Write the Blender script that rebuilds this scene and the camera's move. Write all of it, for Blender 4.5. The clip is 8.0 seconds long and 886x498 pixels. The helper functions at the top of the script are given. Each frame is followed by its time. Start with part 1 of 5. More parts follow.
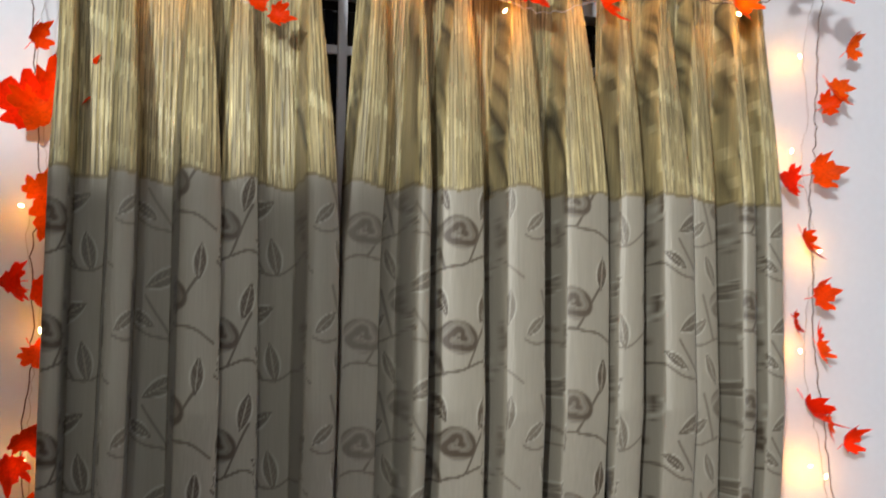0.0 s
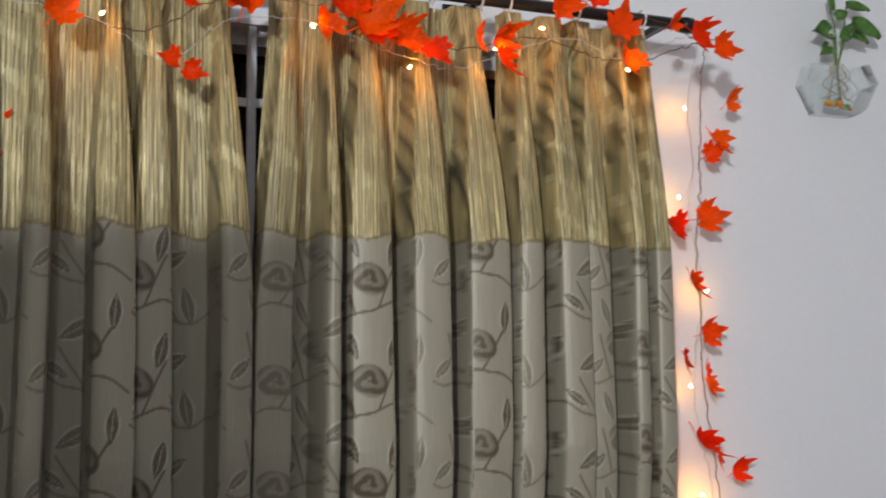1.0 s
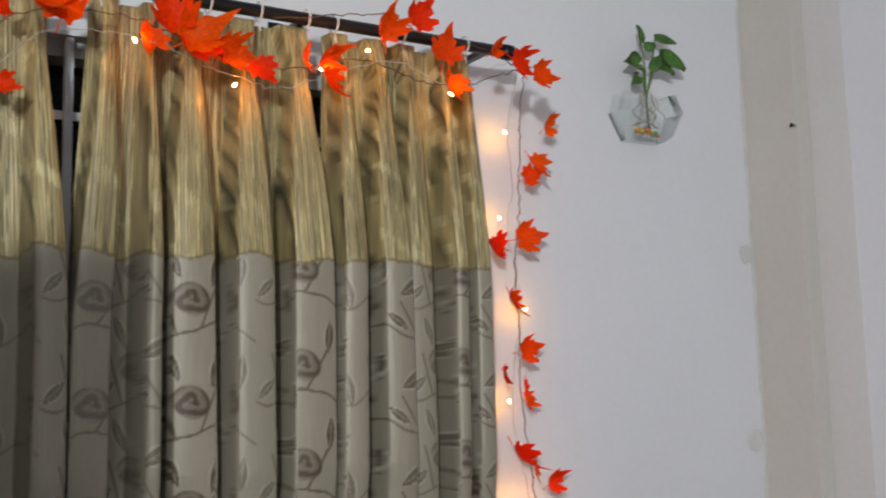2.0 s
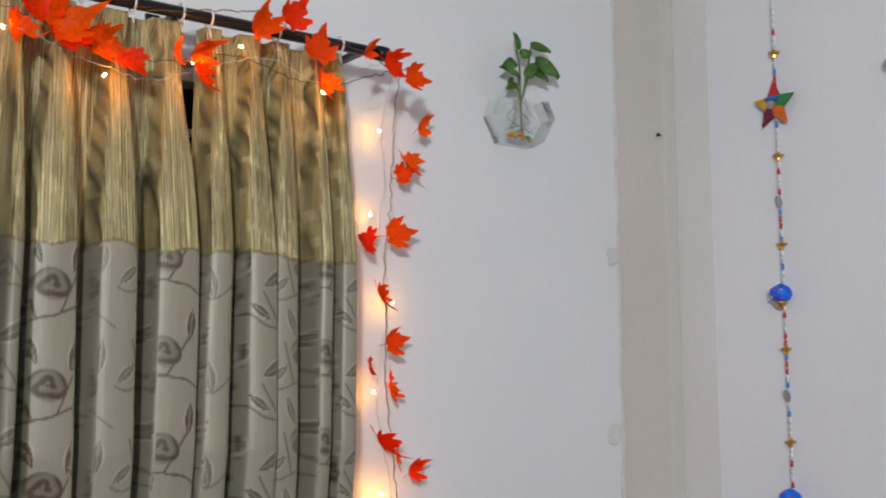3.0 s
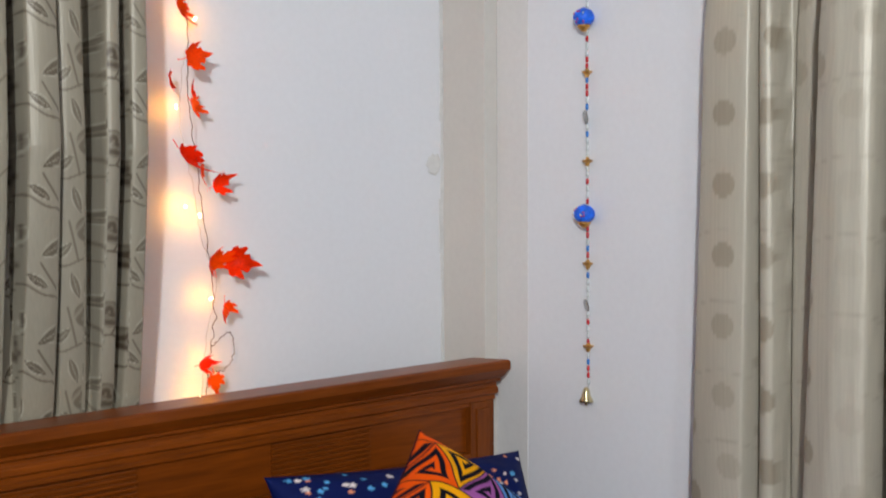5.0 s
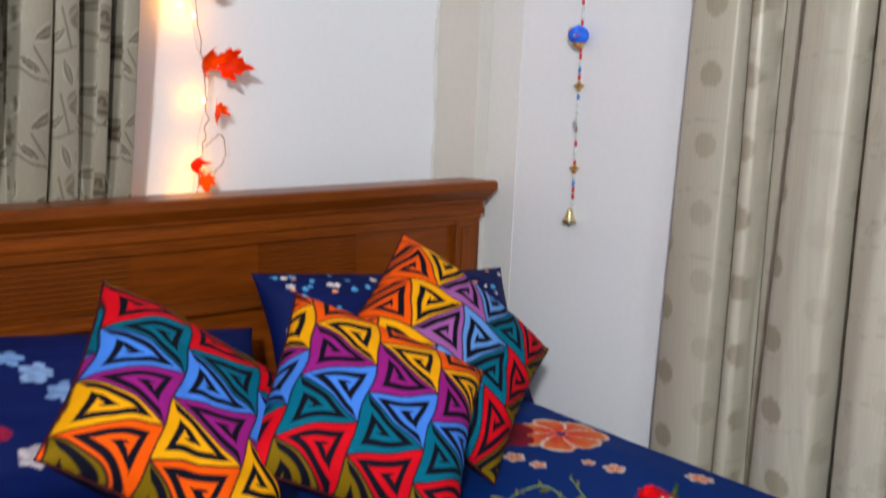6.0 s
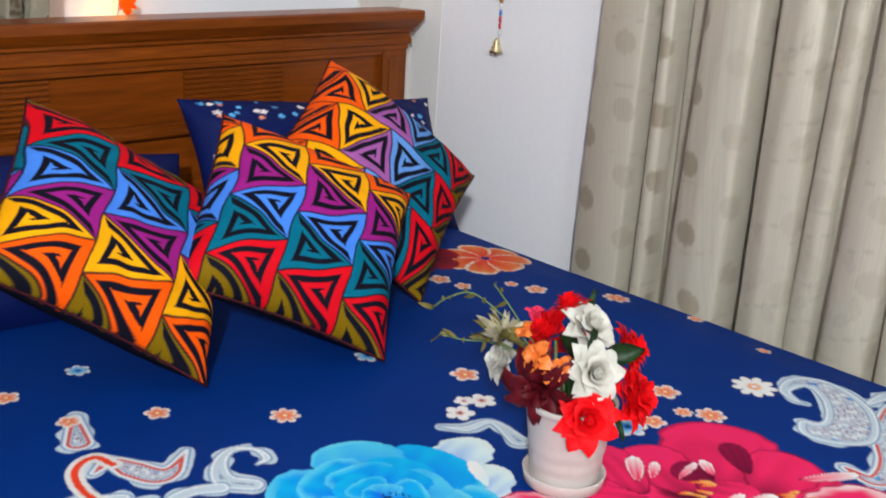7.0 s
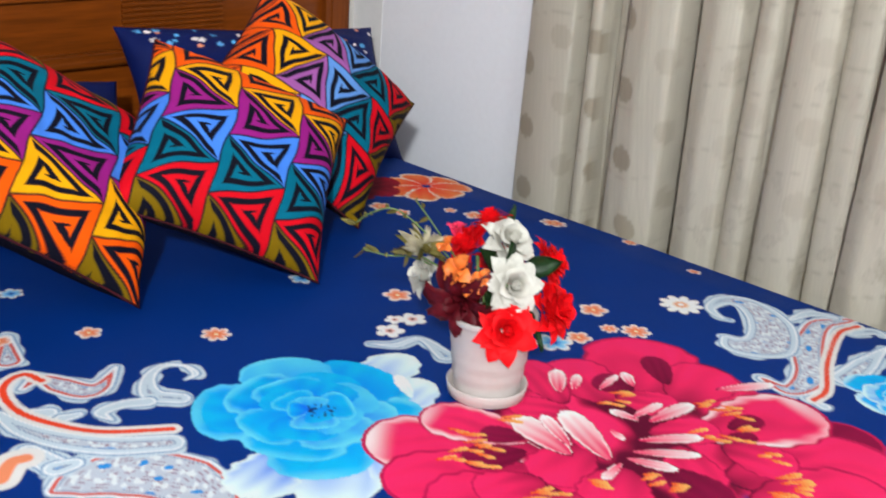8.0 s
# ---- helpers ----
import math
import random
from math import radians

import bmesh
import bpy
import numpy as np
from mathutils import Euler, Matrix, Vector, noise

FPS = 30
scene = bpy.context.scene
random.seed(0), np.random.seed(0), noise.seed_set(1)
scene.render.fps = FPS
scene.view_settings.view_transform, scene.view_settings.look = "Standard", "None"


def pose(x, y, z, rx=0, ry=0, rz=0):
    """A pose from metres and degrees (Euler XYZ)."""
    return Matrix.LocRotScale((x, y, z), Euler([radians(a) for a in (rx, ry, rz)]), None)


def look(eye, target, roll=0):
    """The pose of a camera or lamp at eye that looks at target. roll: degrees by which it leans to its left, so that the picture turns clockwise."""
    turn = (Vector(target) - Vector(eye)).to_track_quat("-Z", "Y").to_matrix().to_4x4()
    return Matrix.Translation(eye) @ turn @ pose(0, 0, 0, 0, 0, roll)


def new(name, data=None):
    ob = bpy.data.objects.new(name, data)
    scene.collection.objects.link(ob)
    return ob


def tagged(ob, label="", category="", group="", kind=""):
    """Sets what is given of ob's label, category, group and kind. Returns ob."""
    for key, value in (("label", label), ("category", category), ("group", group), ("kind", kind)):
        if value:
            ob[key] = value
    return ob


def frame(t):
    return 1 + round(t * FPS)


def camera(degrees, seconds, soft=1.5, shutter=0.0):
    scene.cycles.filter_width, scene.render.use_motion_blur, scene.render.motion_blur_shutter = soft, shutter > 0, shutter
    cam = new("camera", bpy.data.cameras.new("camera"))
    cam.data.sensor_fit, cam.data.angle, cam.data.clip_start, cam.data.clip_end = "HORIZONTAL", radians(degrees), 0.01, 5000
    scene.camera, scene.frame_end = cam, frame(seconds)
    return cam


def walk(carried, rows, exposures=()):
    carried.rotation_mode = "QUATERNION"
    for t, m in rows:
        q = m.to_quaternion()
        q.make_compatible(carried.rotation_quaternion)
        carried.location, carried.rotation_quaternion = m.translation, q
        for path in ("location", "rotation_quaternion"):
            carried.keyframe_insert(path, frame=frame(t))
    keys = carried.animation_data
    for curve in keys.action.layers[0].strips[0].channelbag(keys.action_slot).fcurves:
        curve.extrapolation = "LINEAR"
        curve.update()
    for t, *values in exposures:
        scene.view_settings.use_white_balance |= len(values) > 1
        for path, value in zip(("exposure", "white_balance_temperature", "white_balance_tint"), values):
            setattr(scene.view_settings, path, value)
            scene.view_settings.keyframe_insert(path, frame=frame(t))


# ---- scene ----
cam = camera(44.7, 8.0, soft=1.8, shutter=0.4)
PATH = [
    (0, (-0.0504, 1.6908, 1.6636), (0.6144, 3.9876, 1.8676), 0.6),
    (0.5, (-0.0696, 1.6380, 1.6708), (0.6816, 3.9024, 1.9348), -0.1),
    (1, (-0.0948, 1.6284, 1.6708), (0.7872, 3.8412, 1.9588), -0.7),
    (1.5, (-0.1200, 1.6212, 1.6840), (0.9540, 3.7464, 1.9840), -1.4),
    (2, (-0.1068, 1.6116, 1.6816), (1.1268, 3.6468, 1.9900), -1.5),
    (2.2, (-0.0864, 1.5876, 1.6828), (1.1868, 3.6000, 1.9840), -1.2),
    (3.3, (-0.0600, 1.4412, 1.6756), (1.3740, 3.3480, 1.9324), -0.3),
    (3.5, (-0.0468, 1.3932, 1.6744), (1.3896, 3.3096, 1.8352), -0.4),
    (4, (-0.0180, 1.3452, 1.6432), (1.4748, 3.2232, 1.6396), -0.5),
    (4.2, (-0.0132, 1.3308, 1.6360), (1.5420, 3.1560, 1.5436), -0.2),
    (5.3, (0.1308, 1.2768, 1.4224), (1.6692, 3.1116, 1.2496), -0.2),
    (5.5, (0.1212, 1.2576, 1.4152), (1.6476, 3.0948, 1.1740), 0.5),
    (6, (0.0960, 1.2372, 1.3516), (1.6236, 3.0360, 0.9148), 2.4),
    (6.5, (0.0876, 1.2216, 1.3144), (1.6368, 2.9376, 0.6688), 2.9),
    (7, (0.0636, 1.2060, 1.3120), (1.6716, 2.8200, 0.5596), 3.7),
    (7.5, (0.0624, 1.1868, 1.3000), (1.6848, 2.7624, 0.4972), 3.8),
    (8, (0.0888, 1.1304, 1.2844), (1.7196, 2.6664, 0.4228), 3.9),
]
walk(cam, [(t, look(eye, target, roll)) for t, eye, target, roll in PATH],
     [(0, 0.02), (1, -0.36), (2, -0.46), (3.5, -0.28), (4.2, -0.17), (5.5, 0.08), (6.5, 0.31), (7, 0.41), (8, 0.49)])

# ---- light: a lamp on the west wall, an added south fill, warm string lights, a dark night outside ----
world = bpy.data.worlds.new("night")
scene.world = world
world.use_nodes = True
world.node_tree.nodes["Background"].inputs[0].default_value = (0.004, 0.006, 0.012, 1)
world.node_tree.nodes["Background"].inputs[1].default_value = 1.0


def lamp(name, kind, place, watts, colour, size):
    data = bpy.data.lights.new(name, kind)
    data.energy, data.color = watts, colour
    if kind == "AREA":
        data.shape, data.size, data.size_y = "RECTANGLE", size[0], size[1]
    else:
        data.shadow_soft_size = size
    ob = new(name, data)
    ob.matrix_world = place
    return ob


lamp("wall_lamp_light", "AREA", look((-1.27, -0.05, 2.35), (1.4, 2.9, 1.40)), 110, (0.935, 0.975, 1.0), (0.16, 0.16))
# weak fill with no fixture, added to lift the shaded parts
lamp("south_fill_light", "AREA", look((-0.75, -0.93, 2.32), (0.95, 3.0, 1.35)), 16, (0.92, 0.97, 1.0), (0.17, 0.17))


# ---- colours and materials ----
def lin(r, g, b):
    """Linear colour from 0 to 255 values."""
    return np.array([((c / 255 + 0.055) / 1.055) ** 2.4 if c > 10 else c / 3294 for c in (r, g, b)])


def material(name, colour, rough=0.6, metal=0.0, vary=0.12, scale=8.0, bump=0.1, bump_scale=120.0, stretch=(1, 1, 1), attribute="", sheen=0.0, coat=0.0, translucent=0.0, random=0.0, transmission=0.0, gloss=0.5):
    m = bpy.data.materials.new(name)
    m.use_nodes = True
    nodes, links = m.node_tree.nodes, m.node_tree.links
    bsdf = nodes["Principled BSDF"]
    bsdf.inputs["Roughness"].default_value = rough
    bsdf.inputs["Metallic"].default_value = metal
    bsdf.inputs["Specular IOR Level"].default_value = gloss
    bsdf.inputs["Sheen Weight"].default_value = sheen
    bsdf.inputs["Coat Weight"].default_value = coat
    bsdf.inputs["Transmission Weight"].default_value = transmission
    coords = nodes.new("ShaderNodeTexCoord")
    mapping = nodes.new("ShaderNodeMapping")
    mapping.inputs["Scale"].default_value = stretch
    links.new(coords.outputs["Object"], mapping.inputs["Vector"])

    def noise_at(s, detail):
        n = nodes.new("ShaderNodeTexNoise")
        n.inputs["Scale"].default_value, n.inputs["Detail"].default_value = s, detail
        links.new(mapping.outputs[0], n.inputs["Vector"])
        return n

    big, fine = noise_at(scale, 3), noise_at(bump_scale, 4)
    if attribute:
        base = nodes.new("ShaderNodeVertexColor")
        base.layer_name = attribute
        source = base.outputs["Color"]
    else:
        base = nodes.new("ShaderNodeRGB")
        base.outputs[0].default_value = (*colour, 1)
        source = base.outputs[0]

    def shade(source, fac, low, high):
        ramp = nodes.new("ShaderNodeMapRange")
        ramp.inputs["From Min"].default_value, ramp.inputs["From Max"].default_value = 0.3, 0.7
        ramp.inputs["To Min"].default_value, ramp.inputs["To Max"].default_value = low, high
        links.new(fac, ramp.inputs["Value"])
        mix = nodes.new("ShaderNodeVectorMath")
        mix.operation = "SCALE"
        links.new(source, mix.inputs[0])
        links.new(ramp.outputs[0], mix.inputs["Scale"])
        return mix.outputs[0]

    source = shade(source, big.outputs["Fac"], 1 - vary, 1 + vary)
    source = shade(source, fine.outputs["Fac"], 1 - vary * 0.7, 1 + vary * 0.7)
    if random:
        info = nodes.new("ShaderNodeObjectInfo")
        hue = nodes.new("ShaderNodeHueSaturation")
        spread = nodes.new("ShaderNodeMapRange")
        spread.inputs["To Min"].default_value, spread.inputs["To Max"].default_value = 0.5 - 0.1 * random, 0.5 + random
        links.new(info.outputs["Random"], spread.inputs["Value"])
        links.new(spread.outputs[0], hue.inputs["Hue"])
        links.new(source, hue.inputs["Color"])
        source = hue.outputs[0]
    links.new(source, bsdf.inputs["Base Color"])
    if bump:
        b = nodes.new("ShaderNodeBump")
        b.inputs["Strength"].default_value, b.inputs["Distance"].default_value = bump, 0.002
        links.new(fine.outputs["Fac"], b.inputs["Height"])
        links.new(b.outputs[0], bsdf.inputs["Normal"])
    if translucent:
        t = nodes.new("ShaderNodeBsdfTranslucent")
        links.new(source, t.inputs["Color"])
        add = nodes.new("ShaderNodeMixShader")
        add.inputs[0].default_value = translucent
        links.new(bsdf.outputs[0], add.inputs[1])
        links.new(t.outputs[0], add.inputs[2])
        links.new(add.outputs[0], nodes["Material Output"].inputs["Surface"])
    return m


def glowing(name, colour, strength):
    m = bpy.data.materials.new(name)
    m.use_nodes = True
    bsdf = m.node_tree.nodes["Principled BSDF"]
    bsdf.inputs["Base Color"].default_value = (*colour, 1)
    bsdf.inputs["Emission Color"].default_value = (*colour, 1)
    bsdf.inputs["Emission Strength"].default_value = strength
    return m


def glass_material(name, tint, ior):
    """Thin clear glass: see-through, with a mirror gloss that grows at the edges."""
    m = bpy.data.materials.new(name)
    m.use_nodes = True
    nodes, links = m.node_tree.nodes, m.node_tree.links
    clear, gloss, edge, mix = (nodes.new("ShaderNode" + n) for n in ("BsdfTransparent", "BsdfGlossy", "Fresnel", "MixShader"))
    clear.inputs["Color"].default_value = (*tint, 1)
    gloss.inputs["Roughness"].default_value = 0.03
    edge.inputs["IOR"].default_value = ior
    links.new(edge.outputs[0], mix.inputs[0])
    links.new(clear.outputs[0], mix.inputs[1])
    links.new(gloss.outputs[0], mix.inputs[2])
    links.new(mix.outputs[0], nodes["Material Output"].inputs["Surface"])
    return m


# grey chosen for surfaces out of view, so less light bounces and shadows deepen
BACK_WALL = material("grey bounce-cutting wall", (0.28, 0.27, 0.26), 0.8, vary=0.03, scale=1.7, bump=0.12, bump_scale=60)
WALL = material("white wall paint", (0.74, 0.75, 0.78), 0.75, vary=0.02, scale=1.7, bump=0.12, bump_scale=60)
PALE_CREAM = material("pale cream strip surface", (0.685, 0.675, 0.66), 0.75, vary=0.03, scale=2.5, bump=0.12, bump_scale=60)
CREAM = material("cream column surface", (0.60, 0.575, 0.53), 0.75, vary=0.03, scale=2.5, bump=0.12, bump_scale=60)
PATCH = material("patched plaster", (0.66, 0.655, 0.64), 0.85, vary=0.06, scale=14, bump=0.3, bump_scale=50)
FLOOR = material("floor tile", (0.22, 0.19, 0.16), 0.35, vary=0.08, scale=2, bump=0.05)
CEILING = material("ceiling paint", (0.78, 0.78, 0.78), 0.85, vary=0.02, bump=0.1, bump_scale=70)
WOOD = material("varnished teak", (0.170, 0.037, 0.003), 0.30, vary=0.34, scale=6, bump=0.12, bump_scale=70, stretch=(0.12, 1.3, 1.6), coat=0.03, gloss=0.20)
WOOD_UP = material("varnished teak upright", (0.160, 0.037, 0.004), 0.30, vary=0.34, scale=6, bump=0.12, bump_scale=70, stretch=(1.6, 1.3, 0.12), coat=0.03, gloss=0.20)
BLACK_METAL = material("black painted metal", (0.012, 0.012, 0.014), 0.32, 0.4, vary=0.2, bump=0.05)
STEEL = material("white window bars", (0.62, 0.63, 0.65), 0.5, vary=0.06)
DARK_PANE = material("dark window pane", (0.006, 0.008, 0.014), 0.04, vary=0.0, bump=0.0)
RING = material("milky plastic ring", (0.72, 0.72, 0.72), 0.35, vary=0.03, bump=0.0)
CURTAIN = material("brocade curtain", (0, 0, 0), 0.46, 0.10, vary=0.07, scale=16, bump=0.35, bump_scale=260, stretch=(1, 1, 0.06), attribute="tint", sheen=0.05, translucent=0.03)
GOLD = material("crushed gold curtain cloth", (0, 0, 0), 0.40, 0.10, vary=0.24, scale=40, bump=1.0, bump_scale=170, stretch=(1, 1, 0.07), attribute="tint", sheen=0.05, translucent=0.03)
SATIN = material("dotted satin curtain", (0, 0, 0), 0.44, 0.12, vary=0.05, scale=10, bump=0.22, bump_scale=240, stretch=(1, 1, 0.06), attribute="tint", sheen=0.05, translucent=0.12)
PRINT = material("printed cotton", (0, 0, 0), 0.62, vary=0.05, scale=5, bump=0.16, bump_scale=500, attribute="tint", gloss=0.07)
CUSHION = material("printed cushion cotton", (0, 0, 0), 0.72, vary=0.06, scale=22, bump=0.3, bump_scale=420, attribute="tint", gloss=0.07)
SEAM_CORD = material("dark seam cord", (0.045, 0.006, 0.010), 0.7, vary=0.2, scale=60, bump=0.3, gloss=0.1)
NAVY = material("navy pillow cotton", (0, 0, 0), 0.65, vary=0.10, scale=12, bump=0.25, bump_scale=420, attribute="tint", gloss=0.15)
MATTRESS = material("mattress ticking", (0.6, 0.58, 0.52), 0.8, vary=0.06)
LEAF = material("orange maple leaf cloth", tuple(lin(252, 46, 2)), 0.5, vary=0.20, scale=26, bump=0.3, bump_scale=200, translucent=0.40, random=0.014, gloss=0.15)
TWIG = material("brown garland wire", (0.11, 0.06, 0.035), 0.55, vary=0.25, scale=40)
CLEAR_WIRE = material("clear light wire", (0.50, 0.47, 0.44), 0.3, vary=0.1)
BULB = glowing("warm bulb", (1.0, 0.66, 0.26), 30.0)
GLASS = glass_material("clear glass", (0.95, 0.97, 0.965), 1.35)
GREEN = material("pothos leaf", (0.16, 0.31, 0.08), 0.32, vary=0.35, scale=26, bump=0.2, translucent=0.15, random=0.02)
STEM = material("green stem", (0.09, 0.15, 0.04), 0.5, vary=0.2)
ROOT = material("pale roots", (0.35, 0.29, 0.2), 0.7, vary=0.25)
RED = material("red silk petals", (0.76, 0.004, 0.008), 0.6, vary=0.22, scale=30, bump=0.2, gloss=0.15, translucent=0.15)
WHITE = material("white silk petals", (0.60, 0.58, 0.51), 0.55, vary=0.08, scale=30, bump=0.2, translucent=0.15)
MAROON = material("maroon silk petals", (0.085, 0.004, 0.008), 0.5, vary=0.25, scale=30, bump=0.2, gloss=0.15, translucent=0.1)
ORANGE = material("orange silk petals", (0.78, 0.19, 0.03), 0.5, vary=0.25, scale=40, bump=0.2, translucent=0.2)
PINK = material("pink silk petals", (0.78, 0.04, 0.12), 0.5, vary=0.2, scale=40, bump=0.2, translucent=0.2)
CREAM_SILK = material("cream silk petals", (0.66, 0.61, 0.45), 0.6, vary=0.2, scale=40, bump=0.2, translucent=0.15)
OLIVE = material("olive spray", (0.26, 0.22, 0.055), 0.6, vary=0.35, scale=40, bump=0.2, translucent=0.15)
DARK_LEAF = material("dark green leaf", (0.02, 0.07, 0.018), 0.45, vary=0.35, scale=30, bump=0.2, translucent=0.1)
POT = material("white plastic pot", (0.60, 0.545, 0.51), 0.32, vary=0.03, bump=0.04, translucent=0.22)
BLUE_BALL = material("blue thread ball", (0.004, 0.13, 0.80), 0.5, vary=0.3, scale=60, bump=0.5, bump_scale=250)
BEAD_GOLD = material("gold bead", (0.62, 0.33, 0.08), 0.28, 0.75, vary=0.2, scale=60)
BRASS = material("brass bell", (0.66, 0.56, 0.33), 0.2, 1.0, vary=0.15, scale=60)
SILVER = material("mirror disc", (0.42, 0.42, 0.42), 0.18, 0.9, vary=0.15, scale=40)
PEARL = material("clear seed beads", (0.62, 0.66, 0.66), 0.18, vary=0.3, scale=300, bump=0.3, bump_scale=900)
RED_BEAD = material("red seed beads", (0.55, 0.03, 0.04), 0.25, vary=0.3, scale=300, bump=0.3, bump_scale=900)
BLUE_BEAD = material("blue seed beads", (0.05, 0.22, 0.62), 0.25, vary=0.3, scale=300, bump=0.3, bump_scale=900)
STAR_CLOTH = [material("star cloth " + n, c, 0.5, vary=0.2, scale=60, bump=0.3, bump_scale=300) for n, c in (("red", (0.5, 0.02, 0.02)), ("yellow", (0.55, 0.33, 0.02)), ("maroon", (0.16, 0.01, 0.04)), ("orange", (0.7, 0.13, 0.01)), ("green", (0.02, 0.2, 0.06)), ("blue", (0.02, 0.12, 0.5)))]
PEBBLE = [material("pebble " + n, c, 0.3, vary=0.1) for n, c in (("orange", (0.7, 0.22, 0.03)), ("yellow", (0.7, 0.5, 0.05)), ("green", (0.05, 0.35, 0.12)), ("white", (0.7, 0.7, 0.66)))]
SCREW = material("black screw", (0.02, 0.02, 0.02), 0.4, vary=0.1)


# ---- building helpers ----
def mesh_of(bm, name, mats, smooth=True):
    me = bpy.data.meshes.new(name)
    bm.to_mesh(me)
    bm.free()
    for m in mats if isinstance(mats, (list, tuple)) else [mats]:
        me.materials.append(m)
    if smooth:
        me.polygons.foreach_set("use_smooth", [True] * len(me.polygons))
    return me


def part(name, bm, mats, parent, label="", smooth=True):
    ob = new(name, mesh_of(bm, name, mats, smooth))
    ob.parent = parent
    if label:
        ob["label"] = label
    return ob


def thing(name, at, label, category, group="", kind=""):
    ob = new(name)
    ob.location = at
    ob.empty_display_size = 0.05
    bpy.context.view_layer.update()
    return tagged(ob, label, category, group, kind)


def add_box(bm, x0, x1, y0, y1, z0, z1, bevel=0.0):
    made = bmesh.ops.create_cube(bm, size=1, matrix=Matrix.Translation(((x0 + x1) / 2, (y0 + y1) / 2, (z0 + z1) / 2)) @ Matrix.Diagonal((x1 - x0, y1 - y0, z1 - z0, 1)))
    if bevel:
        edges = list({e for v in made["verts"] for e in v.link_edges})
        bmesh.ops.bevel(bm, geom=edges, offset=bevel, segments=2, affect="EDGES", profile=0.7)
    return bm


def box_bm(*size, bevel=0.0):
    return add_box(bmesh.new(), *size, bevel=bevel)


def structure(name, bm, mat, label, category, smooth=False):
    ob = new(name, mesh_of(bm, name, mat, smooth))
    return tagged(ob, label, category, kind="structure")


def lathe(profile, steps=20, bm=None, at=(0, 0, 0)):
    """A turned solid from (radius, height) pairs."""
    bm = bm or bmesh.new()
    rings = []
    for r, h in profile:
        rings.append([bm.verts.new((at[0] + r * math.cos(2 * math.pi * i / steps), at[1] + r * math.sin(2 * math.pi * i / steps), at[2] + h)) for i in range(steps)])
    for a, b in zip(rings, rings[1:]):
        for i in range(steps):
            bm.faces.new((a[i], a[(i + 1) % steps], b[(i + 1) % steps], b[i]))
    bm.faces.new(list(reversed(rings[0])))
    bm.faces.new(rings[-1])
    return bm


def tube(points, radius, sides=6, bm=None):
    """A round wire along points; radius may fall along it."""
    bm = bm or bmesh.new()
    pts = [Vector(p) for p in points]
    rings = []
    for i, p in enumerate(pts):
        d = (pts[min(i + 1, len(pts) - 1)] - pts[max(i - 1, 0)]).normalized()
        a = d.cross(Vector((0.31, 0.77, 0.55))).normalized()
        b = d.cross(a)
        r = radius[i] if isinstance(radius, (list, tuple)) else radius
        rings.append([bm.verts.new(p + r * (math.cos(2 * math.pi * k / sides) * a + math.sin(2 * math.pi * k / sides) * b)) for k in range(sides)])
    for a, b in zip(rings, rings[1:]):
        for k in range(sides):
            bm.faces.new((a[k], a[(k + 1) % sides], b[(k + 1) % sides], b[k]))
    bm.faces.new(list(reversed(rings[0])))
    bm.faces.new(rings[-1])
    return bm


def smooth_line(points, per=8, wobble=0.0, seed=0):
    """A smooth curve through points (Catmull-Rom), with a little wobble."""
    rng = np.random.default_rng(seed)
    p = np.array(points, float)
    p = np.vstack([2 * p[0] - p[1], p, 2 * p[-1] - p[-2]])
    out = []
    for i in range(1, len(p) - 2):
        for k in range(per):
            t = k / per
            a, b, c, d = p[i - 1:i + 3]
            out.append(0.5 * (2 * b + (c - a) * t + (2 * a - 5 * b + 4 * c - d) * t * t + (3 * b - a - 3 * c + d) * t ** 3))
    out.append(p[-2])
    out = np.array(out)
    out[1:-1] += rng.normal(0, 1, (len(out) - 2, 3)) * wobble
    return [tuple(q) for q in out]


def sheet(name, place, tint, mats, face_mat=None):
    """A quad sheet from an (n, m, 3) array of places and one of linear tints."""
    n, m = place.shape[:2]
    me = bpy.data.meshes.new(name)
    me.vertices.add(n * m)
    me.vertices.foreach_set("co", place.reshape(-1).astype(np.float32))
    idx = np.arange(n * m).reshape(n, m)
    quads = np.stack([idx[:-1, :-1], idx[1:, :-1], idx[1:, 1:], idx[:-1, 1:]], -1).reshape(-1, 4)
    me.loops.add(quads.size)
    me.loops.foreach_set("vertex_index", quads.reshape(-1).astype(np.int32))
    me.polygons.add(len(quads))
    me.polygons.foreach_set("loop_start", np.arange(0, quads.size, 4, dtype=np.int32))
    for mt in mats if isinstance(mats, (list, tuple)) else [mats]:
        me.materials.append(mt)
    if face_mat is not None:
        me.polygons.foreach_set("material_index", face_mat.reshape(-1).astype(np.int32))
    me.polygons.foreach_set("use_smooth", np.ones(len(quads), bool))
    attr = me.color_attributes.new("tint", "FLOAT_COLOR", "POINT")
    rgba = np.ones((n * m, 4), np.float32)
    rgba[:, :3] = tint.reshape(-1, 3)
    attr.data.foreach_set("color", rgba.reshape(-1))
    me.update(calc_edges=True)
    return new(name, me)


def step(a, b, x):
    t = np.clip((x - a) / (b - a), 0, 1)
    return t * t * (3 - 2 * t)


def blend(col, colour, mask):
    """Lays a colour (or an array of colours) over col where mask is 1."""
    return col + (np.asarray(colour) - col) * mask[..., None]


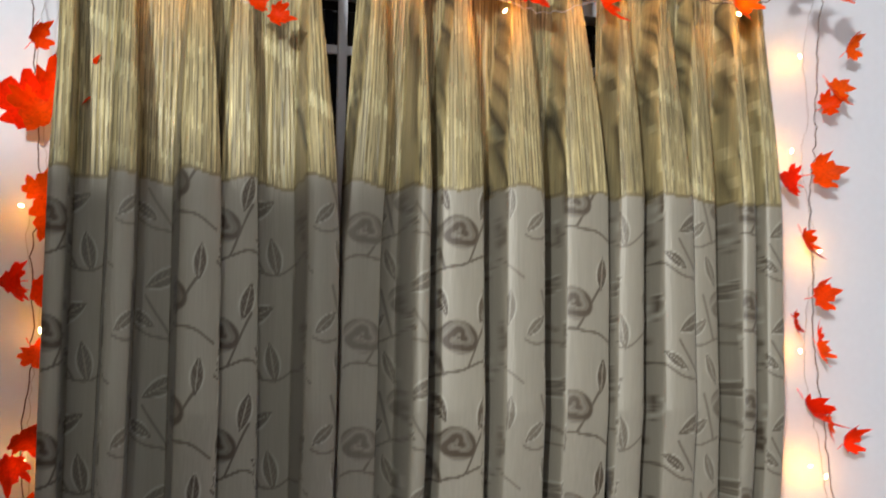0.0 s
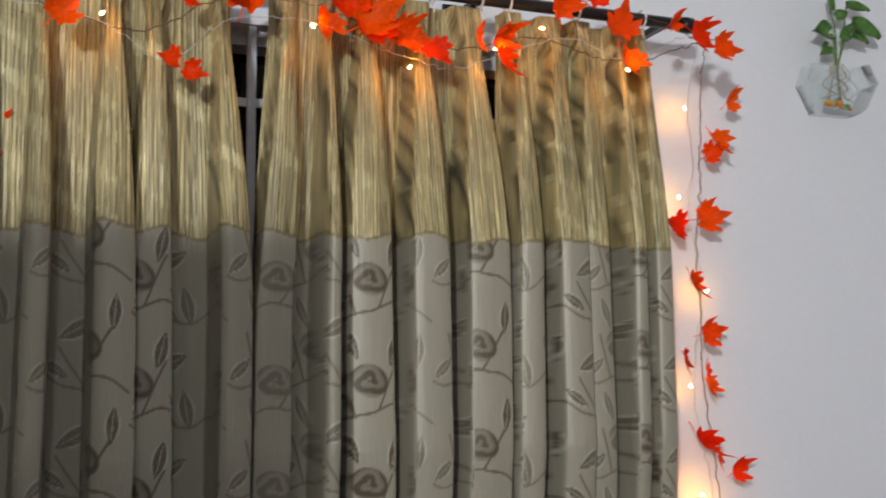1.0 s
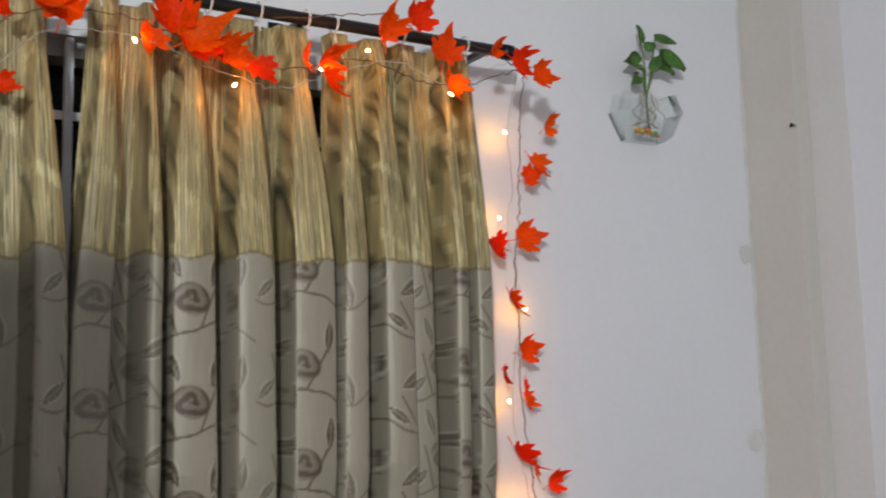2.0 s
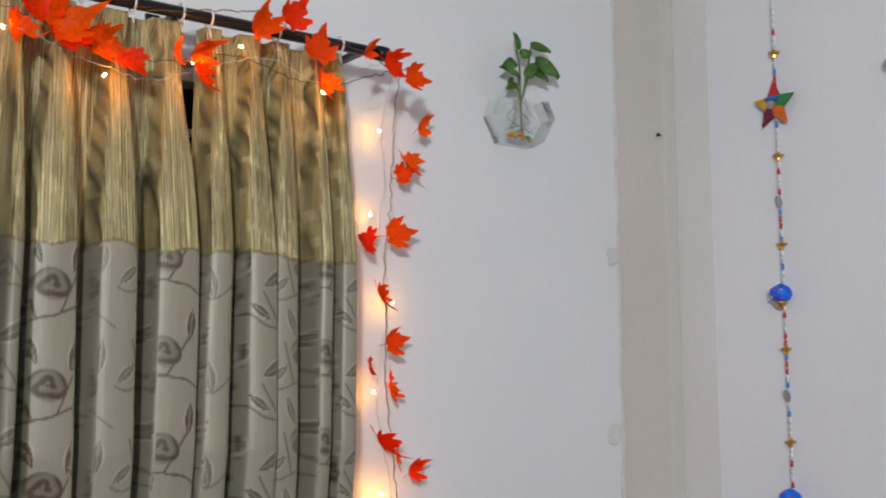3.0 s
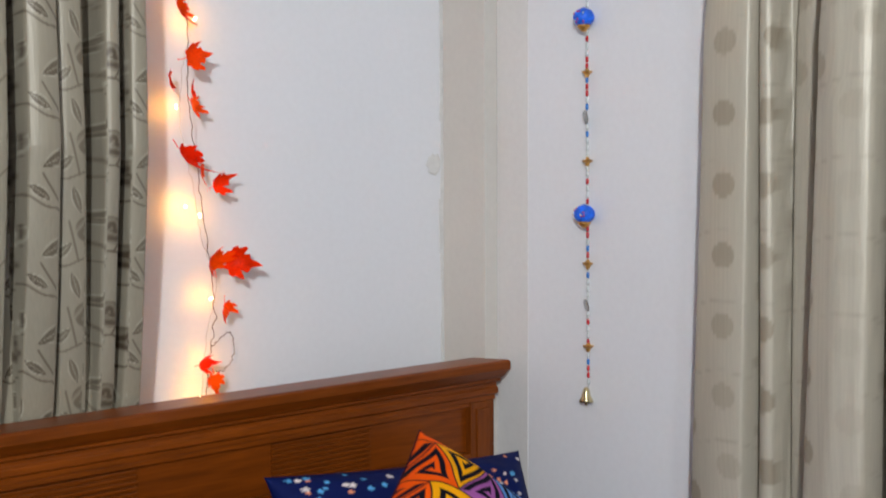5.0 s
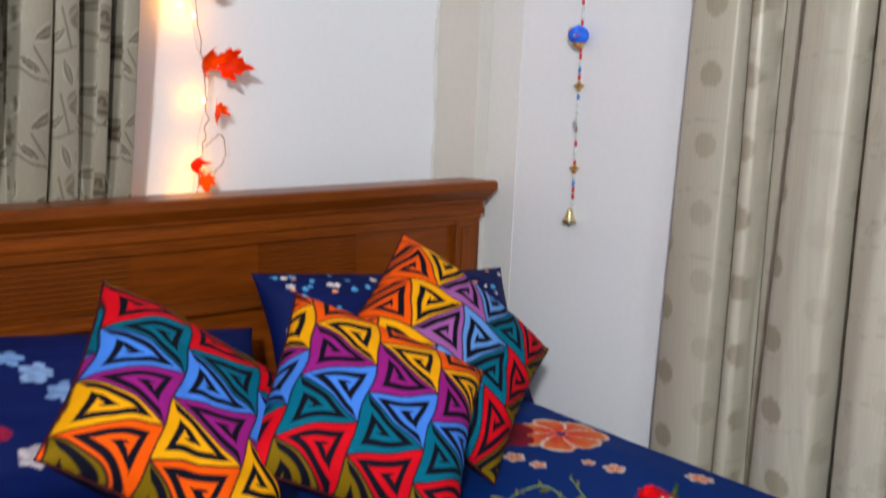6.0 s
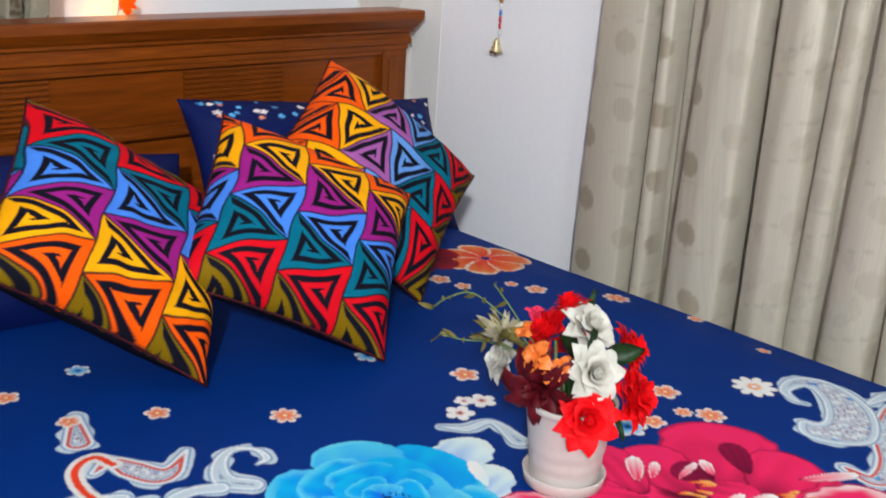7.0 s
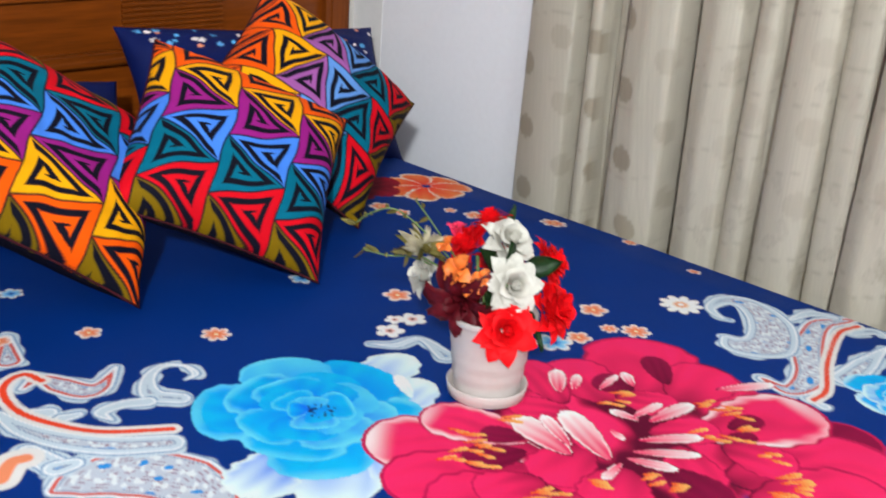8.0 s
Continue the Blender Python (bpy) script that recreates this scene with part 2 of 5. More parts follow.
# ---- the room ----
floor = structure("floor", box_bm(-1.6, 2.35, -1.15, 3.85, -0.12, 0.0), FLOOR, "plain beige bedroom floor under the bed", "floor")
WIN_X0, WIN_X1, WIN_Z0, WIN_Z1 = -0.02, 0.92, 0.95, 2.345
north = bmesh.new()
add_box(north, -1.6, WIN_X0, 3.6, 3.75, 0, 2.9)
add_box(north, WIN_X1, 2.25, 3.6, 3.75, 0, 2.9)
add_box(north, WIN_X0, WIN_X1, 3.6, 3.75, 0, WIN_Z0)
add_box(north, WIN_X0, WIN_X1, 3.6, 3.75, WIN_Z1, 2.9)
structure("wall_north", north, WALL, "white painted bedroom wall behind the headboard", "wall")
structure("wall_east", box_bm(2.10, 2.25, -1.15, 3.6, 0, 2.9), WALL, "white painted wall beside the bed", "wall")
# unseen closing walls, darker than the white ones to lower the fill
structure("wall_west", box_bm(-1.6, -1.45, -1.15, 3.6, 0, 2.9), BACK_WALL, "unseen bedroom wall, greyed to cut bounced light", "wall")
structure("wall_south", box_bm(-1.6, 2.25, -1.15, -1.0, 0, 2.9), BACK_WALL, "unseen bedroom wall, greyed to cut bounced light", "wall")
# added out of view: keeps the west lamp off the curtain's lower left
structure("wall_pier", box_bm(-1.45, -0.35, 1.86, 1.94, 0, 2.12), BACK_WALL, "unseen grey blocker that shades the lower left curtain", "wall")
structure("ceiling", box_bm(-1.6, 2.25, -1.15, 3.75, 2.9, 3.0), CEILING, "plain white ceiling", "ceiling")

# the corner column, a little proud of both walls, with its plaster joint; the strip beside it is paler
column = bmesh.new()
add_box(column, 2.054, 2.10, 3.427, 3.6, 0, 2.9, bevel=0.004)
structure("corner_column", column, CREAM, "cream column in the room corner", "column")
structure("column_band", box_bm(2.0985, 2.10, 3.31, 3.427, 0, 2.9), PALE_CREAM, "pale cream strip beside the corner column", "wall strip")
joint = bmesh.new()
rng = random.Random(5)
z = 0.4
while z < 2.88:
    h = rng.uniform(0.05, 0.16)
    w = rng.uniform(0.006, 0.013)
    add_box(joint, 2.054 - w - rng.uniform(0, 0.004), 2.054, 3.5965 + rng.uniform(0, 0.0015), 3.6, z, min(z + h, 2.9))
    z += h
structure("plaster_joint", joint, PATCH, "rough plaster joint along the corner column", "trim")


def plaster_patch(x, z, r, seed):
    """A rough round dab of filler on the north wall."""
    rg = random.Random(seed)
    bm = bmesh.new()
    rim = [bm.verts.new((x + r * rg.uniform(0.75, 1.15) * math.cos(a * math.pi / 9), 3.598, z + 1.25 * r * rg.uniform(0.75, 1.15) * math.sin(a * math.pi / 9))) for a in range(18)]
    top = [bm.verts.new((x + (v.co.x - x) * 0.8, 3.5965, z + (v.co.z - z) * 0.8)) for v in rim]
    for i in range(18):
        bm.faces.new((rim[i], rim[(i + 1) % 18], top[(i + 1) % 18], top[i]))
    bm.faces.new(top)
    structure("plaster_patch", bm, PATCH, "dab of filler on the white wall", "wall patch")


plaster_patch(2.02, 1.53, 0.027, 1)
plaster_patch(2.025, 2.01, 0.022, 2)

# window with dark pane and white bars behind the curtains
window = thing("window_1", ((WIN_X0 + WIN_X1) / 2, 3.66, WIN_Z0), "dark night window with white metal bars", "window", kind="structure")


def under(ob, parent):
    ob.parent = parent
    ob.matrix_parent_inverse = parent.matrix_world.inverted()
    return ob


def placed_part(name, bm, mats, parent, label="", smooth=True):
    """A part whose mesh is written in world metres."""
    ob = part(name, bm, mats, parent, label, smooth)
    return under(ob, parent)


bpy.context.view_layer.update()
placed_part("pane", box_bm(WIN_X0, WIN_X1, 3.70, 3.706, WIN_Z0, WIN_Z1), DARK_PANE, window, smooth=False)
for i in range(7):
    x = WIN_X0 + 0.05 + i * (WIN_X1 - WIN_X0 - 0.1) / 6
    placed_part("bar", box_bm(x - 0.008, x + 0.008, 3.612, 3.628, WIN_Z0, WIN_Z1, bevel=0.002), STEEL, window, smooth=False)
for i in range(7):
    z = WIN_Z0 + 0.11 + i * 0.19
    placed_part("bar", box_bm(WIN_X0, WIN_X1, 3.628, 3.634, z - 0.008, z + 0.008), STEEL, window, smooth=False)
placed_part("window_frame", add_box(add_box(box_bm(WIN_X0, WIN_X0 + 0.03, 3.64, 3.70, WIN_Z0, WIN_Z1), WIN_X1 - 0.03, WIN_X1, 3.64, 3.70, WIN_Z0, WIN_Z1), WIN_X0 + 0.03, WIN_X1 - 0.03, 3.64, 3.70, WIN_Z1 - 0.03, WIN_Z1), STEEL, window, smooth=False)


# ---- the brocade curtains on the north wall ----
SEAM, TOP, HEM = 1.918, 2.372, 0.22
BEIGE, BROWN = lin(152, 144, 126), lin(74, 60, 42)
STRAW = lin(168, 152, 106)


def segment(px, pz, ax, az, bx, bz):
    """Distance from points to a straight stroke."""
    dx, dz = bx - ax, bz - az
    t = np.clip(((px - ax) * dx + (pz - az) * dz) / (dx * dx + dz * dz), 0, 1)
    return np.hypot(px - ax - t * dx, pz - az - t * dz)


def leaf_mask(px, pz, cx, cz, length, width, angle):
    """Outline, veins and inside of a pointed leaf."""
    c, s = math.cos(angle), math.sin(angle)
    u, v = ((px - cx) * c + (pz - cz) * s) / length * 2, (-(px - cx) * s + (pz - cz) * c) / width * 2
    rim = 1 - u * u
    d = np.abs(v) / np.maximum(rim, 1e-3)
    inside = (np.abs(u) < 1) * (1 - step(0.9, 1.05, d))
    line = inside * step(0.74, 0.82, d)
    vein = np.abs(np.mod(np.abs(v) * 1.1 - u * 1.5 + 0.2, 0.5) - 0.25) < 0.045
    half = inside * step(0.05, 0.12, d) * (1 - step(0.66, 0.76, d)) * (1 - 0.45 * vein)
    return line, half


def brocade(s, z):
    """Woven roses, leaves and branches that repeat along the cloth."""
    col = np.broadcast_to(BEIGE, s.shape + (3,)).copy()
    pitch_s, pitch_z = 0.36, 0.173
    u = np.mod(s, pitch_s)
    half = np.floor(np.mod(s, 2 * pitch_s) / pitch_s)
    w = np.mod(z - 1.843 - half * 0.06 + pitch_z / 2, pitch_z) - pitch_z / 2
    mark, pale = np.zeros(s.shape), np.zeros(s.shape)
    for cx in (0.075, 0.285):
        r, th = np.hypot((u - cx) * 0.86, w * 1.1), np.arctan2(w * 1.1, (u - cx) * 0.86)
        swirl = np.mod(r / 0.0215 - th / (2 * math.pi) + 0.15 * np.sin(3 * th) + 0.1, 1.0)
        body = 1 - step(0.027, 0.031, r * (1 + 0.10 * np.sin(2 * th + 0.6)))
        mark = np.maximum(mark, body * (0.62 + 0.38 * step(0.04, 0.16, swirl) * (1 - step(0.50, 0.64, swirl))))
        pale = np.maximum(pale, body * 0.8 * step(0.66, 0.74, swirl) * (1 - step(0.82, 0.90, swirl)))
    for cx, cz, ln, wd, an in ((0.045, 0.062, 0.062, 0.020, 1.9), (0.118, 0.052, 0.066, 0.024, 1.35), (0.185, 0.030, 0.075, 0.030, 0.5), (0.215, -0.045, 0.070, 0.026, 1.75), (0.335, 0.050, 0.062, 0.022, 1.5), (0.150, -0.035, 0.055, 0.020, 2.5), (0.020, -0.040, 0.05, 0.02, 0.8)):
        for dz in (0.0, -pitch_z, pitch_z):
            line, fill = leaf_mask(u, w + dz, cx, cz, ln * 0.95, wd * 1.1, an)
            mark = np.maximum(mark, fill)
            pale = np.maximum(pale, line)
    for ax, az, bx, bz in ((0.0, -0.062, 0.09, -0.048), (0.09, -0.048, 0.20, -0.066), (0.20, -0.066, 0.29, -0.05), (0.29, -0.05, 0.36, -0.062), (0.09, -0.048, 0.125, 0.02), (0.20, -0.066, 0.155, 0.0), (0.29, -0.05, 0.33, 0.02), (0.05, -0.056, 0.03, 0.03)):
        for dz in (0.0, -pitch_z, pitch_z):
            mark = np.maximum(mark, (1 - step(0.0012, 0.0032, segment(u, w + dz + 0.010 * np.sin(u * 38) + 0.004 * np.sin(u * 90), ax, az, bx, bz))) * 0.9)
    fade = 0.62 + 0.38 * np.sin(s * 9.0 + 1.0)
    col = blend(col, lin(188, 182, 164), pale * 0.65)
    return blend(col, BROWN, np.clip(mark, 0, 1) * np.clip(fade, 0.62, 0.98))


def smooth_noise(a, seed, freq):
    """A 1D or 2D wavy noise out of a few sines."""
    rg = np.random.default_rng(seed)
    out = np.zeros_like(a)
    for k in range(5):
        out += np.sin(a * freq * rg.uniform(0.5, 1.9) + rg.uniform(0, 6.28)) / 5
    return out


def curtain_panel(x0, x1, folds, seed, spread0, spread1, s_start):
    """One pinch-pleated panel; folds are (start, end, depth) of what stands forward at the seam's height."""
    xs = np.linspace(x0, x1, int((x1 - x0) / 0.00155))
    zs = np.concatenate([np.linspace(HEM, 0.95, 24), np.arange(0.953, TOP, 0.0033), [TOP]])
    X, Z = np.meshgrid(xs, zs)
    top = np.clip((Z - SEAM) / (TOP - 0.085 - SEAM), 0, 1)
    head = np.clip((Z - (TOP - 0.085)) / 0.085, 0, 1)
    forward = np.zeros_like(X)
    round_part = np.zeros_like(X)
    for k, (a, b, deep) in enumerate(folds):
        mid, half = (a + b) / 2, (b - a) / 2
        deep = deep + (1 - deep) * 0.6 * top
        sway = 0.006 * np.sin(Z * 2.3 + k * 1.7 + seed) * (1 - top)
        wide = half * (1 - 0.66 * top ** 1.6 + 0.52 * head) * (1 + 0.10 * np.clip((SEAM - Z) / 1.0, 0, 1))
        d = np.abs(X - mid - sway) / wide
        bump = 1 - step(0.90, 1.0 + 0.007 / half * 0.55, d)
        forward = np.maximum(forward, bump * deep)
        round_part = np.maximum(round_part, bump * deep * np.sqrt(np.clip(1 - 0.8 * d * d, 0, 1)))
    depth = (0.026 + 0.092 * np.clip((Z - 1.0) / 0.55, 0, 1) ** 0.8) * (1 - 0.45 * head) * (1 - 0.50 * top)
    Y = 3.474 - depth * (0.84 * forward + 0.16 * round_part)
    pleat = np.exp(-((Z - (TOP - 0.085)) / 0.035) ** 2)
    Y -= 0.007 * pleat * forward * np.cos(X * 2 * math.pi / 0.011)
    Y += 0.0022 * smooth_noise(X * 60 + 0.6 * np.sin(Z * 4), seed, 1.0) * (0.5 + top) + 0.003 * smooth_noise(X * 14 + Z * 2.2, seed + 3, 1.0)
    Y += np.clip((Z - SEAM) / 0.02, 0, 1) * (0.0009 * smooth_noise(X * 300 + 0.7 * np.sin(Z * 11 + X * 20), seed + 31, 1.0) + 0.0008 * smooth_noise(X * 620 + 0.9 * np.sin(Z * 23 + X * 40), seed + 32, 1.0))
    # the panel closes towards the bottom and is drawn apart at the top
    pull = np.clip((Z - 1.80) / 0.5, 0, 1)
    t = (X - x0) / (x1 - x0)
    XX = X + pull * (spread0 * (1 - t) ** 3 - spread1 * t ** 3) + 0.004 * np.clip((SEAM - Z), 0, 1) * (t - 0.3)
    row = np.argmin(np.abs(zs - SEAM))
    arc = np.concatenate([[0], np.cumsum(np.hypot(np.diff(XX[row]), np.diff(Y[row])))]) + s_start
    S = np.broadcast_to(arc, X.shape)
    wavy = SEAM + 0.004 * np.sin(S * 31) + 0.003 * np.sin(S * 77)
    tint = brocade(S, Z)
    streak = 0.88 + 0.26 * smooth_noise(S * 420 + 2.0 * np.sin(Z * 15 + S * 90), seed + 9, 1.0) + 0.25 * smooth_noise(S * 950 + Z * 4, seed + 4, 1.0)
    streak *= 1 - 0.62 * step(0.05, 0.32, smooth_noise(S * 1500 + 3.0 * np.sin(Z * 9 + S * 60), seed + 21, 1.0)) - 0.25 * step(0.1, 0.35, smooth_noise(S * 2300 - Z * 6, seed + 22, 1.0))
    streak *= 1.25
    flecks = (smooth_noise(S * 700, seed + 5, 1.0) + smooth_noise(Z * 60 + S * 40, seed + 6, 1.0)) > 0.62
    gold = STRAW * streak[..., None] + flecks[..., None] * lin(120, 118, 92)
    upper = Z > wavy
    tint = np.where(upper[..., None], gold, tint)
    tint = blend(tint, lin(120, 104, 66), (np.abs(Z - wavy) < 0.003) * 0.8)
    tint = np.clip(tint, 0.003, 0.8)
    body = sheet("cloth", np.stack([XX, Y, Z], -1), tint, [CURTAIN, GOLD], upper[:-1, :-1] * 1)
    solid = body.modifiers.new("thickness", "SOLIDIFY")
    solid.thickness, solid.offset = 0.0012, 1.0
    whole = thing("window_curtain", ((x0 + x1) / 2, 3.44, TOP + 0.02), "gold and beige brocade curtain woven with roses, on a black rod", "curtain", "window curtains")
    bpy.context.view_layer.update()
    under(body, whole)
    # rings that carry the panel
    count = max(3, int((x1 - x0) / 0.085))
    for i in range(count):
        x = x0 + spread0 + 0.015 + (x1 - x0 - spread0 - spread1 - 0.03) * i / (count - 1)
        ring = bmesh.new()
        loop = [(x, 3.444 + 0.019 * math.cos(a), 2.391 + 0.019 * math.sin(a)) for a in np.linspace(0, 2 * math.pi, 15)]
        tube(loop, 0.0022, 5, ring)
        tube([(x, 3.444, 2.372), (x, 3.436, 2.35)], 0.0018, 5, ring)
        placed_part("ring", ring, RING, whole)
    return whole


curtain_panel(-0.175, 0.272, [(-0.172, -0.14, 0.8), (-0.092, -0.050, 1.0), (0.010, 0.078, 1.0), (0.086, 0.150, 0.5), (0.216, 0.271, 0.95)], 1, 0.0, 0.030, 0.07)
curtain_panel(0.276, 0.738, [(0.277, 0.344, 0.62), (0.381, 0.408, 1.0), (0.436, 0.516, 0.78), (0.547, 0.620, 1.0), (0.652, 0.737, 0.85)], 2, 0.034, 0.012, 0.20)
curtain_panel(0.743, 1.083, [(0.744, 0.796, 0.9), (0.824, 0.888, 1.0), (0.903, 0.956, 0.75), (0.990, 1.022, 0.9), (1.042, 1.080, 0.75)], 3, 0.012, 0.0, 0.47)


def curtain_rod(a, b, label):
    rod = thing("curtain_rod", a, label, "curtain rod")
    bpy.context.view_layer.update()
    a, b = Vector(a), Vector(b)
    d = (b - a).normalized()
    placed_part("pole", tube([a, a.lerp(b, 0.5), b], 0.0125, 12), BLACK_METAL, rod)
    for end, way in ((a, -d), (b, d)):
        placed_part("finial", tube([end - way * 0.004, end + way * 0.012, end + way * 0.024, end + way * 0.030], [0.016, 0.0175, 0.0165, 0.010], 14), BLACK_METAL, rod)
    return rod, d


rod_n, _ = curtain_rod((-0.34, 3.444, 2.391), (1.165, 3.444, 2.391), "black metal curtain rod above the window")
for x in (-0.27, 0.71, 1.13):
    placed_part("bracket", add_box(add_box(bmesh.new(), x - 0.008, x + 0.008, 3.452, 3.6, 2.385, 2.397), x - 0.015, x + 0.015, 3.594, 3.6, 2.36, 2.43), BLACK_METAL, rod_n, smooth=False)


# ---- the dotted satin curtains on the east wall ----
def satin_panel(y0, y1, folds, seed, dots, label):
    ys = np.linspace(y0, y1, int(abs(y1 - y0) / 0.0024))
    zs = np.concatenate([np.arange(0.08, 2.33, 0.0075), [2.335]])
    Yg, Z = np.meshgrid(ys, zs)
    top = np.clip((Z - 1.75) / 0.5, 0, 1)
    forward = np.full_like(Yg, 0.0 if dots else 0.38)
    crown = forward * 0.9
    for k, (a, b, deep) in enumerate(folds):
        mid, half = (a + b) / 2, abs(b - a) / 2
        sway = 0.010 * np.sin(Z * 1.9 + k * 2.1 + seed)
        wide = half * (1 - 0.22 * top) * (1 + 0.14 * np.clip((1.3 - Z) / 1.2, -0.3, 1))
        d = np.abs(Yg - mid - sway) / wide
        bump = 1 - step(0.84, 1.10, d)
        forward = np.maximum(forward, bump * deep)
        crown = np.maximum(crown, bump * deep * np.sqrt(np.clip(1 - 0.7 * d * d, 0, 1)))
    X = 2.086 - 0.125 * (0.55 * forward + 0.45 * crown) * (1 - 0.25 * top)
    X -= 0.0035 * smooth_noise(Yg * 30 + Z * 1.4, seed, 1.0) + 0.002 * smooth_noise(Yg * 75 + 0.5 * np.sin(Z * 6), seed + 2, 1.0)
    S = np.concatenate([np.zeros((len(zs), 1)), np.cumsum(np.hypot(np.diff(Yg, axis=1), np.diff(X, axis=1)), axis=1)], 1)
    tint = np.broadcast_to(lin(190, 183, 166), X.shape + (3,)).copy()
    tint *= (1 + 0.06 * smooth_noise(S * 500, seed + 4, 1.0))[..., None]
    col = np.floor(S / 0.105)
    u = S - (col + 0.5) * 0.105
    w = np.mod(Z + 0.0735 * np.mod(col, 2), 0.147) - 0.0735
    r = np.hypot(u, w)
    seen = 0.40 + 0.22 * np.sin(col * 2.3 + seed) + 0.12 * np.sin(Z * 4.1 + col * 1.7)
    tint = blend(tint, lin(132, 116, 92), (1 - step(0.0255, 0.0285, r)) * np.clip(seen, 0.08, 0.6) * (1.0 if dots else 0.35))
    thread = np.abs(np.mod(Z + 0.010 * np.sin(S * 30) + 0.03, 0.147) - 0.0735)
    tint = blend(tint, lin(140, 128, 108), (1 - step(0.0008, 0.0036, thread)) * np.clip(0.16 + 0.2 * np.sin(S * 17 + Z * 5), 0.0, 0.3))
    if not dots:
        u, w = np.mod(S + 0.05 * np.floor(Z / 0.16), 0.17) - 0.085, np.mod(Z, 0.16) - 0.08
        mark = np.zeros(S.shape)
        for cx, cz, an in ((-0.03, 0.02, 0.6), (0.03, -0.02, 2.0), (0.0, 0.05, 1.4)):
            line, fill = leaf_mask(u, w, cx, cz, 0.055, 0.022, an)
            mark = np.maximum(mark, line * 0.5 + fill * 0.3)
        mark = np.maximum(mark, (1 - step(0.001, 0.003, segment(u, w, -0.085, -0.03, 0.085, 0.01))) * 0.5)
        tint = blend(tint, lin(128, 116, 98), mark * 0.55)
    body = sheet("cloth", np.stack([X, Yg, Z], -1), np.clip(tint, 0, 0.8), SATIN)
    solid = body.modifiers.new("thickness", "SOLIDIFY")
    solid.thickness, solid.offset = 0.0012, -1.0
    whole = thing("side_curtain", (2.03, (y0 + y1) / 2, 2.34), label, "curtain", "side curtains")
    bpy.context.view_layer.update()
    under(body, whole)
    count = 6
    for i in range(count):
        y = y0 + (y1 - y0) * (i + 0.3) / count
        ring = bmesh.new()
        tube([(2.035 + 0.019 * math.cos(a), y, 2.366 + 0.019 * math.sin(a)) for a in np.linspace(0, 2 * math.pi, 15)], 0.0022, 5, ring)
        tube([(2.035, y, 2.347), (2.03, y, 2.325)], 0.0018, 5, ring)
        placed_part("ring", ring, RING, whole)
    return whole


satin_panel(2.720, 2.285, [(2.712, 2.575, 0.75), (2.566, 2.530, 0.60), (2.500, 2.450, 0.25), (2.428, 2.296, 1.0)], 1, True, "silvery satin curtain with pale dots beside the bed")
satin_panel(2.280, 1.50, [(2.268, 2.165, 0.85), (2.150, 2.095, 0.70), (2.085, 1.985, 0.85), (1.970, 1.90, 0.65), (1.885, 1.78, 0.95), (1.75, 1.58, 0.9)], 5, False, "silvery satin curtain with woven leaves beside the bed")
rod_e, _ = curtain_rod((2.035, 2.725, 2.366), (2.035, 1.0, 2.366), "black metal curtain rod on the side wall")
for y in (2.70, 1.06):
    placed_part("bracket", box_bm(2.043, 2.1, y - 0.008, y + 0.008, 2.36, 2.372), BLACK_METAL, rod_e, smooth=False)


# ---- the bed ----
HB_L, HB_R, HB_Y = -0.22, 2.042, 3.384      # headboard ends and panel front
bed = thing("bed", ((HB_L + HB_R) / 2, 3.36, 0), "varnished brown wooden bed with a moulded headboard", "bed")
bpy.context.view_layer.update()


def moulding(x0, x1, profile, name, label=""):
    """A straight moulding along x, mitred at its ends, from (y out, z) pairs."""
    bm = bmesh.new()
    left = [bm.verts.new((x0 - 0.55 * o, HB_Y - o, z)) for o, z in profile]
    right = [bm.verts.new((x1 + 0.55 * o, HB_Y - o, z)) for o, z in profile]
    n = len(profile)
    for i in range(n):
        bm.faces.new((left[i], left[(i + 1) % n], right[(i + 1) % n], right[i]))
    bm.faces.new(list(reversed(left)))
    bm.faces.new(right)
    bmesh.ops.recalc_face_normals(bm, faces=bm.faces[:])
    bmesh.ops.bevel(bm, geom=bm.edges[:], offset=0.0012, segments=1, affect="EDGES")
    return placed_part(name, bm, WOOD, bed, label, smooth=False)


moulding(HB_L, HB_R, [(-0.05, 0.905), (0.006, 0.905), (0.006, 0.918), (0.014, 0.922), (0.014, 0.936), (0.009, 0.940), (0.009, 0.950), (0.020, 0.954), (0.020, 0.962), (0.026, 0.966), (0.040, 0.984), (0.044, 0.988), (0.044, 1.008), (0.038, 1.012), (-0.05, 1.012)], "top_rail")
moulding(HB_L + 0.085, HB_R - 0.085, [(-0.045, 0.738), (0.004, 0.738), (0.010, 0.744), (0.010, 0.752), (0.004, 0.756), (0.004, 0.768), (-0.004, 0.772), (-0.045, 0.772)], "middle_rail")
moulding(HB_L + 0.085, HB_R - 0.085, [(-0.045, 0.30), (0.004, 0.30), (0.004, 0.40), (-0.045, 0.40)], "bottom_rail")
for a, b in ((HB_L, HB_L + 0.082), (HB_R - 0.082, HB_R)):
    placed_part("post", box_bm(a, b, HB_Y - 0.004, HB_Y + 0.055, 0.0, 0.9045, bevel=0.004), WOOD_UP, bed, smooth=False)
    placed_part("post_strip", box_bm((a + b) / 2 - 0.022, (a + b) / 2 + 0.022, HB_Y - 0.0085, HB_Y - 0.0045, 0.42, 0.885, bevel=0.0015), WOOD_UP, bed, smooth=False)
PANEL_Y = HB_Y + 0.016
placed_part("panel", box_bm(HB_L + 0.082, HB_R - 0.082, PANEL_Y, PANEL_Y + 0.02, 0.772, 0.905), WOOD, bed, smooth=False)
